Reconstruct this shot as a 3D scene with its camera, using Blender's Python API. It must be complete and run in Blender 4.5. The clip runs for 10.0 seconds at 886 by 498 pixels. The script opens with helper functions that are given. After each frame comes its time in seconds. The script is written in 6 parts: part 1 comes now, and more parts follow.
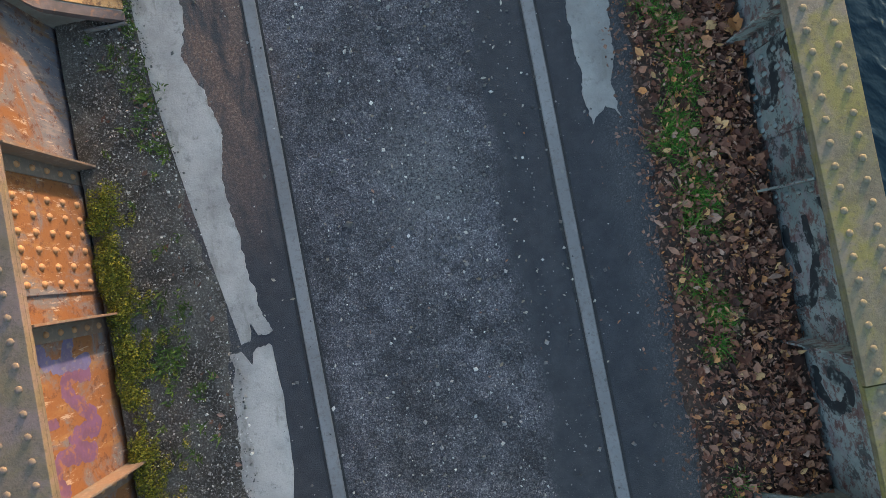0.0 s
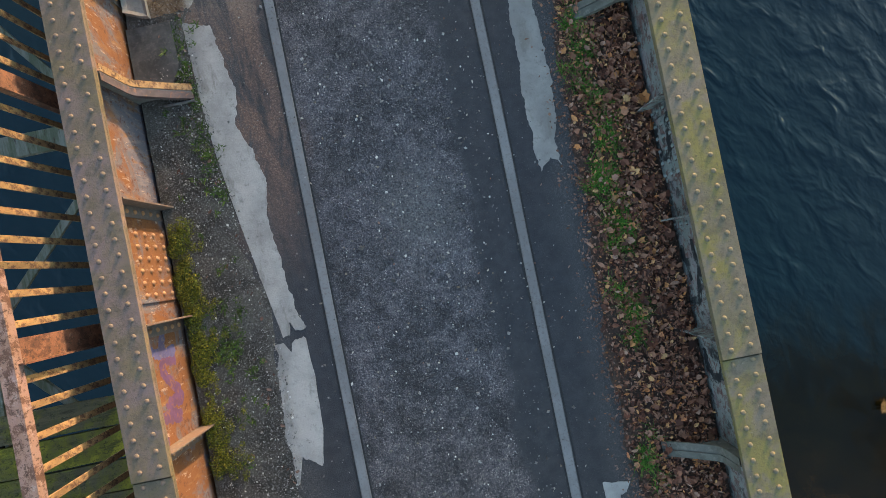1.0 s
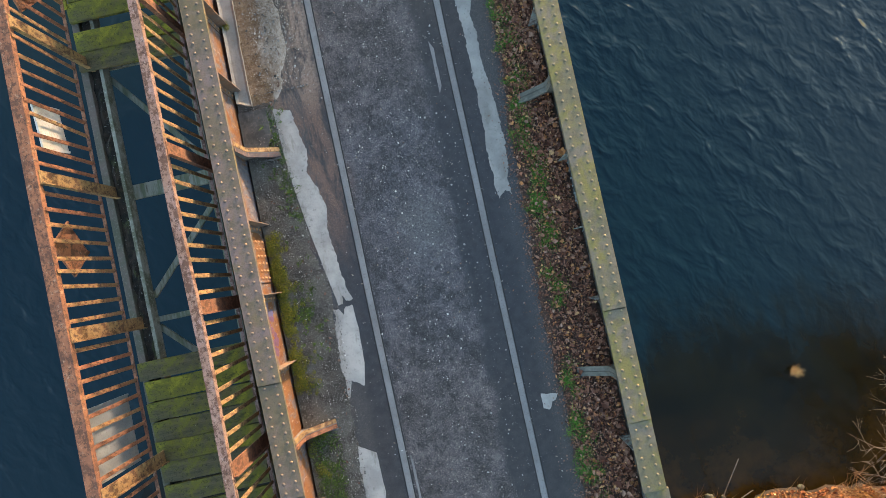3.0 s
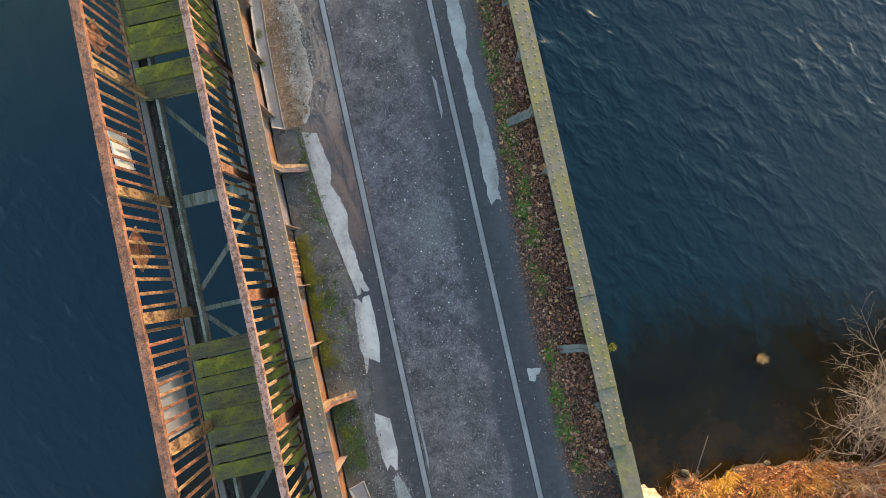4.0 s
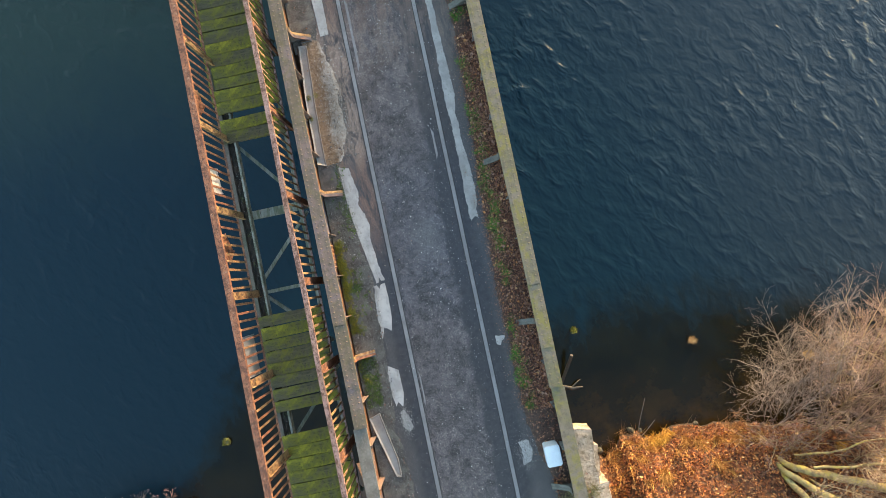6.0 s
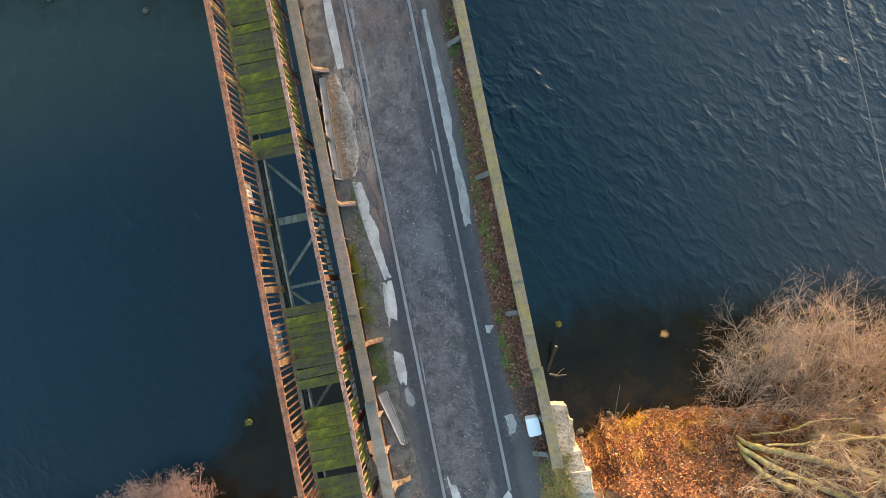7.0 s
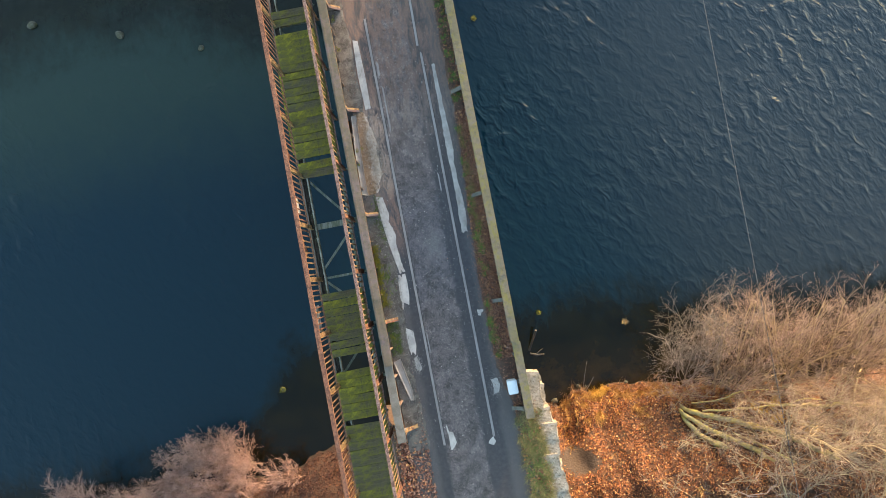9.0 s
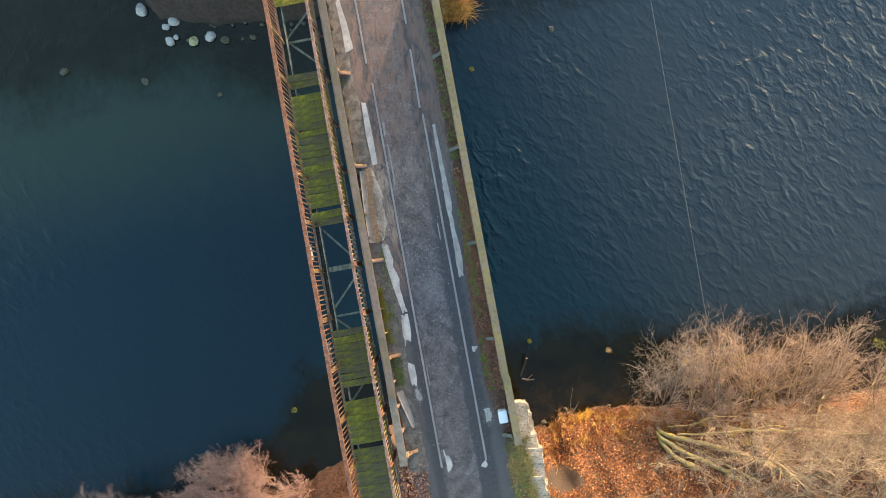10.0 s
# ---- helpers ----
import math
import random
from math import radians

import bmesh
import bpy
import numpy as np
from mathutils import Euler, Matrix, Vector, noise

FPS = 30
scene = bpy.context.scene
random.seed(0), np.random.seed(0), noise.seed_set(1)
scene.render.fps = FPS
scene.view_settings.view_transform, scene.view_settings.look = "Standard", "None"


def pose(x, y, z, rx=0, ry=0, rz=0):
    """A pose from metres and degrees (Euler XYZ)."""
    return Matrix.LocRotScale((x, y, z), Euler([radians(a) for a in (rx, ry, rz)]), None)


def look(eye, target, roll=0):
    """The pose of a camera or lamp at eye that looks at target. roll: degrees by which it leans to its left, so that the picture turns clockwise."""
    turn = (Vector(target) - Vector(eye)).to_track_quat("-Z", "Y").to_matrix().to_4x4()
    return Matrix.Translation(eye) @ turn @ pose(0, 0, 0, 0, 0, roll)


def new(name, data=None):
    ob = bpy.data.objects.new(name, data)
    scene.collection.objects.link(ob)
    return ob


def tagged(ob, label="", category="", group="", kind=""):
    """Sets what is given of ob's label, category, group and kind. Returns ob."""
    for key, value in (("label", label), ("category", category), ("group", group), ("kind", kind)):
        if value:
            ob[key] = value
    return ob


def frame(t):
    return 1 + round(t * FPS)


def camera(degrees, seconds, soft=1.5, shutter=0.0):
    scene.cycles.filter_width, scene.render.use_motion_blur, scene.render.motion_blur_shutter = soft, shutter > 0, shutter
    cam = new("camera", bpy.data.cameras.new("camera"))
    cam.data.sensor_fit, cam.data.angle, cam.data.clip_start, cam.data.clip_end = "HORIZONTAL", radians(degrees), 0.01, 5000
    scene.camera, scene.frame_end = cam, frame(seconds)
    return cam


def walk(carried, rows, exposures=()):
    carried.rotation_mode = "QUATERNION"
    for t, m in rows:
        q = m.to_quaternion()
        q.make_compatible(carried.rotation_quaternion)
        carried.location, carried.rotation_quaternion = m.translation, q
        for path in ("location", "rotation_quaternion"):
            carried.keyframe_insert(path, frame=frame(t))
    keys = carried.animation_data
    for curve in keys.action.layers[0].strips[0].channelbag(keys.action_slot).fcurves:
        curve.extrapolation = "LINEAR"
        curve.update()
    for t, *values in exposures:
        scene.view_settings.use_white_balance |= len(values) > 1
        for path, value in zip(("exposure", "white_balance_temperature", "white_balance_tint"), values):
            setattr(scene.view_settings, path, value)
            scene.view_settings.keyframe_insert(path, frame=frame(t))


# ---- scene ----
cam = camera(73.0, 10.0, soft=0.5)
# seconds, eye x y z, turn about x y z
ROWS = [
    (0, 0.061, -0.307, 3.269, 1.35, 0.51, -10.75),
    (0.5, 0.099, -0.266, 3.797, 1.05, 0.33, -11.03),
    (1, 0.18, -0.205, 4.418, 0.94, 0.53, -11.42),
    (1.5, 0.221, -0.202, 5.019, 1.09, 0.63, -11.72),
    (2, 0.249, -0.235, 5.626, 1.17, 0.73, -11.93),
    (2.5, 0.312, -0.288, 6.309, 1.25, 1.12, -12.03),
    (4, 0.289, -0.484, 8.404, 2.04, 1.2, -12.47),
    (4.5, 0.317, -0.525, 9.076, 2.1, 1.34, -12.35),
    (5, 0.401, -0.567, 9.901, 2.12, 1.53, -12.32),
    (5.5, 0.482, -0.589, 10.895, 2.08, 1.59, -12.11),
    (7, 0.703, -0.754, 13.992, 2.37, 1.92, -11.62),
    (7.5, 0.761, -0.74, 15.015, 2.12, 1.99, -11.47),
    (8, 0.719, -0.818, 16.02, 2.17, 1.84, -11.23),
    (8.5, 0.695, -0.903, 17.097, 2.31, 1.83, -11.04),
    (9, 0.715, -0.835, 18.12, 2.21, 1.77, -10.79),
    (9.5, 0.808, -0.405, 19.075, 2.27, 1.72, -10.59),
    (10, 1.145, 0.62, 20.22, 1.79, 1.89, -10.42),
]
walk(cam, [(t, pose(x, y, z, rx, ry, rz)) for t, x, y, z, rx, ry, rz in ROWS],
     ((0, 2.36, 6280, 10), (1, 2.36, 6350, 10), (2.5, 2.62, 6400, 10), (4.5, 2.88, 6500, 10), (10, 2.95, 6620, 10)))

# ---- sky and sun: low warm sun, ahead and to the right of the bridge ----
SUN_AZ, SUN_EL = 58.0, 5.2          # degrees from +x towards +y; above the horizon
world = bpy.data.worlds.new("world")
scene.world = world
world.use_nodes = True
wn = world.node_tree.nodes
sky = wn.new("ShaderNodeTexSky")
sky.sky_type, sky.sun_disc = "NISHITA", False
sky.sun_elevation, sky.sun_rotation = radians(SUN_EL), radians(90 - SUN_AZ)
world.node_tree.links.new(sky.outputs[0], wn["Background"].inputs[0])
wn["Background"].inputs[1].default_value = 0.15
sun = new("sun", bpy.data.lights.new("sun", "SUN"))
sun.data.energy, sun.data.angle, sun.data.color = 1.65, radians(2.5), (1.0, 0.68, 0.42)
far = Vector((math.cos(radians(SUN_AZ)), math.sin(radians(SUN_AZ)), math.tan(radians(SUN_EL)))) * 60
sun.matrix_world = look(far, (0, 0, 0))

# ---- materials ----
class Graph:
    """A small helper round one node material."""

    def __init__(self, name, rough=0.8, metal=0.0, spec=0.5):
        self.mat = bpy.data.materials.new(name)
        self.mat.use_nodes = True
        self.nodes, self.links = self.mat.node_tree.nodes, self.mat.node_tree.links
        self.bsdf = self.nodes["Principled BSDF"]
        self.bsdf.inputs["Roughness"].default_value = rough
        self.bsdf.inputs["Metallic"].default_value = metal
        self.bsdf.inputs["Specular IOR Level"].default_value = spec
        self.coord = self.nodes.new("ShaderNodeTexCoord").outputs["Object"]

    def put(self, socket, value):
        if hasattr(value, "links") and hasattr(value, "node"):
            self.links.new(value, socket)
        elif isinstance(value, tuple) and len(value) == 3 and socket.type == "RGBA":
            socket.default_value = (*value, 1)
        else:
            socket.default_value = value

    def stretch(self, x, y, z):
        n = self.nodes.new("ShaderNodeVectorMath")
        n.operation = "MULTIPLY"
        self.put(n.inputs[0], self.coord)
        n.inputs[1].default_value = (x, y, z)
        return n.outputs[0]

    def noise(self, scale, detail=5, rough=0.6, vec=None, warp=0.0):
        n = self.nodes.new("ShaderNodeTexNoise")
        n.inputs["Scale"].default_value, n.inputs["Detail"].default_value = scale, detail
        n.inputs["Roughness"].default_value, n.inputs["Distortion"].default_value = rough, warp
        self.put(n.inputs["Vector"], vec or self.coord)
        return n.outputs["Fac"]

    def cells(self, scale, vec=None, out="Distance", feature="F1"):
        n = self.nodes.new("ShaderNodeTexVoronoi")
        n.feature = feature
        n.inputs["Scale"].default_value = scale
        self.put(n.inputs["Vector"], vec or self.coord)
        return n.outputs[out]

    def ramp(self, fac, lo, hi, a=0.0, b=1.0):
        n = self.nodes.new("ShaderNodeMapRange")
        n.interpolation_type = "SMOOTHSTEP"
        for k, v in zip(("Value", "From Min", "From Max", "To Min", "To Max"), (fac, lo, hi, a, b)):
            self.put(n.inputs[k], v)
        return n.outputs[0]

    def math(self, op, a, b=0.0, c=0.0):
        n = self.nodes.new("ShaderNodeMath")
        n.operation = op
        self.put(n.inputs[0], a)
        self.put(n.inputs[1], b)
        self.put(n.inputs[2], c)
        return n.outputs[0]

    def mix(self, fac, a, b, mode="MIX"):
        n = self.nodes.new("ShaderNodeMix")
        n.data_type, n.blend_type = "RGBA", mode
        self.put(n.inputs[0], fac)
        self.put(n.inputs[6], a)
        self.put(n.inputs[7], b)
        return n.outputs[2]

    def colours(self, fac, *stops):
        n = self.nodes.new("ShaderNodeValToRGB")
        el = n.color_ramp.elements
        while len(el) < len(stops):
            el.new(0.5)
        for e, (p, c) in zip(el, stops):
            e.position, e.color = p, (*c, 1)
        self.put(n.inputs[0], fac)
        return n.outputs[0]

    def axis(self, name):
        n = self.nodes.new("ShaderNodeSeparateXYZ")
        self.put(n.inputs[0], self.coord)
        return n.outputs[name]

    def island(self):
        return self.nodes.new("ShaderNodeNewGeometry").outputs["Random Per Island"]

    def each(self):
        return self.nodes.new("ShaderNodeObjectInfo").outputs["Random"]

    def bump(self, height, distance, strength=1.0):
        n = self.nodes.new("ShaderNodeBump")
        n.inputs["Distance"].default_value, n.inputs["Strength"].default_value = distance, strength
        self.put(n.inputs["Height"], height)
        if self.bsdf.inputs["Normal"].links:
            self.links.new(self.bsdf.inputs["Normal"].links[0].from_socket, n.inputs["Normal"])
        self.links.new(n.outputs[0], self.bsdf.inputs["Normal"])

    def done(self, colour, rough=None):
        self.put(self.bsdf.inputs["Base Color"], colour)
        if rough is not None:
            self.put(self.bsdf.inputs["Roughness"], rough)
        return self.mat


def mottled(name, a, b, c, scale=3.0, fine=40.0, rough=0.8, metal=0.0, bump=0.002, amount=0.5, spec=0.5):
    """Two tones in large patches, a third in fine specks."""
    g = Graph(name, rough, metal, spec)
    big, small = g.noise(scale, 6, 0.65, warp=0.4), g.noise(fine, 4, 0.7)
    colour = g.mix(g.ramp(big, 0.38, 0.62), a, b)
    colour = g.mix(g.math("MULTIPLY", g.ramp(small, 0.5, 0.68), amount), colour, c)
    g.bump(small, bump)
    return g.done(colour)


def asphalt():
    g = Graph("asphalt", 0.85)
    x = g.math("ABSOLUTE", g.axis("X"))
    wob = g.math("MULTIPLY_ADD", g.noise(1.6, 4), 0.3, -0.15)
    xw = g.math("ADD", x, wob)
    lane_x = g.math("ABSOLUTE", g.math("ADD", g.axis("X"), 0.16))
    worn = g.ramp(g.math("ADD", lane_x, wob), 0.50, 0.64, 1, 0)                 # coarse worn lane between the rails
    edge = g.ramp(xw, 0.95, 1.15)                         # rough margin beyond the smooth strips
    grain = g.cells(190, out="Color")
    speck = g.cells(190)
    stone = g.cells(88, out="Color")
    size = g.cells(88)
    coarse = g.noise(2.2, 7, 0.7)
    val = g.colours(grain, (0.0, (0.012, 0.012, 0.016)), (0.5, (0.046, 0.047, 0.055)), (0.8, (0.105, 0.105, 0.110)), (1.0, (0.27, 0.265, 0.26)))
    pebble = g.colours(stone, (0.0, (0.016, 0.016, 0.020)), (0.45, (0.050, 0.051, 0.058)), (0.7, (0.10, 0.10, 0.108)), (0.9, (0.16, 0.158, 0.158)), (1.0, (0.34, 0.33, 0.32)))
    lane = g.mix(g.ramp(size, 0.34, 0.40, 0.9, 0), val, pebble)
    lane = g.mix(g.ramp(g.noise(46, 6, 0.85), 0.36, 0.52, 0.80, 0), lane, (0.008, 0.008, 0.011))
    lane = g.mix(g.ramp(coarse, 0.35, 0.7), g.mix(1.0, lane, (1.34, 1.32, 1.34), "MULTIPLY"), (2.08, 2.06, 2.08), "MULTIPLY")
    lane = g.mix(g.ramp(g.noise(11, 6, 0.75), 0.35, 0.62, 0.75, 0), lane, (0.42, 0.42, 0.45), "MULTIPLY")
    lane = g.mix(g.ramp(g.noise(3.6, 6, 0.7, warp=0.5), 0.46, 0.64, 0, 0.7), lane, (0.56, 0.56, 0.58), "MULTIPLY")
    lane = g.mix(g.ramp(g.noise(1.1, 5, 0.65), 0.40, 0.62, 0, 0.5), lane, (1.22, 1.18, 1.16), "MULTIPLY")
    patch = g.nodes.new("ShaderNodeVectorMath")
    patch.operation = "DISTANCE"
    g.put(patch.inputs[0], g.stretch(1, 0.75, 1))
    patch.inputs[1].default_value = (0.03, 0.12, 0)
    dusty = g.math("ADD", patch.outputs["Value"], g.math("MULTIPLY_ADD", g.noise(5, 6), 0.4, -0.2))
    lane = g.mix(g.math("MULTIPLY", g.ramp(dusty, 0.02, 0.45, 0.75, 0), g.ramp(g.noise(60, 5, 0.8), 0.42, 0.60)), lane, (0.21, 0.21, 0.215))
    smooth = g.mix(g.ramp(g.noise(9, 6, 0.7), 0.3, 0.75), (0.022, 0.025, 0.034), (0.044, 0.046, 0.056))
    smooth = g.mix(g.ramp(g.cells(60), 0.08, 0.16, 0.5, 0), smooth, (0.14, 0.14, 0.135))
    # warmer away from mid-span: a white balance shift put into the asphalt colour
    warm_cast = g.ramp(g.math("ABSOLUTE", g.math("ADD", g.axis("Y"), g.math("MULTIPLY_ADD", wob, 4, -0.2))), 0.8, 2.4)
    lane = g.mix(warm_cast, lane, (1.14, 1.03, 0.93), "MULTIPLY")
    margin = g.mix(0.45, val, (0.062, 0.064, 0.072))
    smooth = g.mix(warm_cast, smooth, (1.16, 1.03, 0.93), "MULTIPLY")
    margin = g.mix(warm_cast, margin, (1.12, 1.02, 0.93), "MULTIPLY")
    colour = g.mix(worn, smooth, lane)
    colour = g.mix(edge, colour, margin)
    # sandy brown wash along the left rail and over the far end
    xs, ys = g.axis("X"), g.axis("Y")
    sand = g.math("MULTIPLY", g.ramp(g.math("ADD", xs, wob), -0.95, -0.60, 1, 0), g.ramp(ys, -0.4, 0.9))
    sand = g.math("MAXIMUM", sand, g.math("MULTIPLY", g.ramp(g.math("ADD", ys, g.math("MULTIPLY", wob, 8)), 2.2, 7.0), 0.85))
    sand = g.math("MULTIPLY", sand, g.ramp(g.noise(3.0, 8, 0.72, g.stretch(1.6, 0.55, 1), warp=0.5), 0.38, 0.58))
    sand = g.math("MULTIPLY", sand, g.ramp(g.noise(40, 6, 0.8), 0.30, 0.56, 0.35, 1))
    grit = g.mix(g.ramp(g.noise(70, 5, 0.8), 0.45, 0.65), (0.135, 0.078, 0.058), (0.33, 0.215, 0.165))
    grit = g.mix(g.math("MULTIPLY", g.ramp(ys, 1.6, 2.4), g.ramp(ys, 4.2, 5.2, 0.8, 0)), grit, g.mix(g.ramp(g.noise(30, 6, 0.8), 0.4, 0.62), (0.27, 0.185, 0.145), (0.48, 0.37, 0.30)))
    colour = g.mix(g.math("MULTIPLY", sand, 0.92), colour, grit)
    g.bump(speck, 0.004, 0.8)
    g.bump(g.math("MULTIPLY", size, worn), 0.006, 0.8)
    return g.done(colour, g.math("MULTIPLY_ADD", worn, 0.2, 0.62))


def concrete(name="pale concrete", light=1.0):
    g = Graph(name, 0.85)
    big, fine = g.noise(2.5, 7, 0.65), g.noise(70, 4, 0.7)
    colour = g.mix(g.ramp(big, 0.35, 0.65), tuple(light * v for v in (0.325, 0.308, 0.295)), tuple(light * v for v in (0.475, 0.452, 0.43)))
    colour = g.mix(g.ramp(g.noise(14, 7, 0.78), 0.53, 0.68, 0, 0.7), colour, (0.19, 0.18, 0.17))
    colour = g.mix(g.ramp(g.noise(5, 7, 0.7, g.stretch(1.6, 0.5, 1)), 0.55, 0.68, 0, 0.6), colour, (0.20, 0.185, 0.16))
    colour = g.mix(g.ramp(g.noise(90, 4, 0.8), 0.64, 0.72, 0, 0.4), colour, (0.15, 0.145, 0.14))
    g.bump(fine, 0.004)
    g.bump(big, 0.01)
    return g.done(colour)


def flange_paint(name, base, lichen, faded, amount):
    g = Graph(name, 0.7)
    big = g.noise(2.6, 6, 0.7, warp=0.6)
    colour = g.mix(g.ramp(g.noise(1.3, 4), 0.38, 0.56), base, faded)
    colour = g.mix(g.ramp(big, 0.44, 0.62, 0, amount), colour, lichen)
    colour = g.mix(g.ramp(g.noise(8, 7, 0.75), 0.46, 0.62, 0, 0.65), colour, (0.085, 0.075, 0.05))
    colour = g.mix(g.ramp(g.noise(48, 6, 0.78), 0.52, 0.66, 0, 0.7), colour, (0.075, 0.062, 0.042))
    colour = g.mix(g.ramp(g.noise(30, 5, 0.75), 0.62, 0.72, 0, 0.5), colour, (0.30, 0.27, 0.20))
    g.bump(g.noise(45, 5, 0.7), 0.003)
    return g.done(colour)


def web_rust():
    g = Graph("rusted web", 0.8)
    n = g.noise(3.2, 8, 0.72, warp=0.7)
    streak = g.noise(9, 6, 0.7, g.stretch(1, 1.4, 0.35))
    colour = g.mix(g.ramp(n, 0.47, 0.62), (0.19, 0.078, 0.027), (0.13, 0.125, 0.145))
    # bluish shade of the knee bracket painted into one bay, with a slanting edge
    y, z = g.axis("Y"), g.axis("Z")
    rag = g.math("MULTIPLY_ADD", g.noise(6, 6, 0.7), 0.3, -0.15)
    low = g.ramp(g.math("ADD", g.math("ADD", z, rag), g.math("MULTIPLY", y, -0.35)), -0.12, 0.10, 1, 0)
    bay = g.math("MULTIPLY", g.math("MULTIPLY", g.ramp(y, 0.45, 0.52), g.ramp(y, 1.32, 1.40, 1, 0)), low)
    bracket_shade = g.mix(g.ramp(g.noise(8, 8, 0.75, g.stretch(1, 2.5, 0.7)), 0.45, 0.62), (0.115, 0.125, 0.165), (0.21, 0.19, 0.20))
    colour = g.mix(g.math("MULTIPLY", bay, 0.9), colour, bracket_shade)
    colour = g.mix(g.ramp(streak, 0.54, 0.68, 0, 0.85), colour, (0.24, 0.12, 0.045))
    colour = g.mix(g.ramp(g.noise(15, 7, 0.75, g.stretch(1, 2.2, 0.6)), 0.57, 0.63, 0, 0.7), colour, (0.42, 0.33, 0.27))
    colour = g.mix(g.ramp(g.noise(24, 6, 0.75), 0.54, 0.64, 0, 0.85), colour, (0.10, 0.035, 0.02))
    g.bump(g.noise(24, 6, 0.75), 0.004)
    return g.done(colour)


def web_pale():
    g = Graph("flaking pale blue paint", 0.7)
    n = g.noise(3.0, 7, 0.72, warp=0.3)
    colour = g.mix(g.ramp(n, 0.40, 0.60), (0.175, 0.22, 0.225), (0.265, 0.30, 0.30))
    flake = g.noise(7, 8, 0.78, g.stretch(1, 0.8, 1.3))
    colour = g.mix(g.ramp(flake, 0.53, 0.565, 0, 0.9), colour, (0.14, 0.085, 0.085))
    colour = g.mix(g.ramp(g.noise(13, 8, 0.78), 0.525, 0.56, 0, 0.8), colour, (0.10, 0.035, 0.03))
    colour = g.mix(g.ramp(g.noise(3.5, 6, 0.7, g.stretch(1, 1, 2)), 0.52, 0.62, 0, 0.6), colour, (0.24, 0.21, 0.24))
    colour = g.mix(g.ramp(g.noise(9, 8, 0.75), 0.545, 0.575, 0, 0.85), colour, (0.035, 0.04, 0.045))
    g.bump(flake, 0.004)
    return g.done(colour)


def rust(name, ochre=1.0, a=(0.27, 0.115, 0.06), b=(0.18, 0.075, 0.045), c=(0.36, 0.24, 0.17)):
    g = Graph(name, 0.8)
    colour = g.mix(g.ramp(g.noise(4, 6, 0.7), 0.4, 0.62), a, b)
    colour = g.mix(g.ramp(g.noise(17, 6, 0.75), 0.54, 0.66, 0, 0.75), colour, c)
    colour = g.mix(g.math("MULTIPLY", g.ramp(g.each(), 0.35, 0.9, 0, ochre), g.ramp(g.noise(6, 6, 0.7), 0.35, 0.6)), colour, (0.30, 0.20, 0.085))
    colour = g.mix(g.ramp(g.noise(8, 8, 0.78, g.stretch(1.5, 1, 0.8)), 0.49, 0.56, 0, 0.85), colour, (0.080, 0.036, 0.024))
    colour = g.mix(g.ramp(g.noise(26, 7, 0.8), 0.53, 0.60, 0, 0.85), colour, (0.045, 0.024, 0.018))
    g.bump(g.noise(60, 5, 0.7), 0.003)
    return g.done(colour)


def plank_wood():
    g = Graph("mossy plank", 0.9)
    grain = g.noise(7, 7, 0.7, g.stretch(0.35, 5, 3))
    colour = g.mix(g.ramp(grain, 0.35, 0.65), (0.055, 0.05, 0.028), (0.10, 0.085, 0.05))
    moss = g.math("ADD", g.noise(3.2, 7, 0.72, warp=0.4), g.math("MULTIPLY_ADD", g.each(), 0.16, -0.06))
    colour = g.mix(g.ramp(moss, 0.38, 0.58, 0, 0.92), colour, (0.122, 0.122, 0.010))
    colour = g.mix(g.ramp(moss, 0.55, 0.72, 0, 0.85), colour, (0.28, 0.255, 0.016))
    colour = g.mix(g.ramp(g.noise(19, 6, 0.7), 0.66, 0.71, 0, 0.8), colour, (0.30, 0.32, 0.24))
    colour = g.mix(g.ramp(g.noise(6, 7, 0.75, g.stretch(0.6, 3, 2)), 0.55, 0.66, 0, 0.75), colour, (0.020, 0.022, 0.010))
    colour = g.mix(g.ramp(g.noise(24, 6, 0.75), 0.56, 0.62, 0, 0.75), colour, (0.02, 0.022, 0.008))
    g.bump(grain, 0.01)
    g.bump(g.noise(80, 4), 0.006)
    return g.done(colour)


def old_beam():
    g = Graph("weathered beam", 0.85)
    n = g.noise(3, 7, 0.72, g.stretch(4, 0.6, 4))
    colour = g.mix(g.ramp(n, 0.38, 0.6), (0.23, 0.24, 0.21), (0.10, 0.12, 0.075))
    colour = g.mix(g.ramp(g.noise(8, 7, 0.75, g.stretch(3, 0.5, 3)), 0.56, 0.66, 0, 0.8), colour, (0.05, 0.03, 0.022))
    g.bump(n, 0.008)
    return g.done(colour)


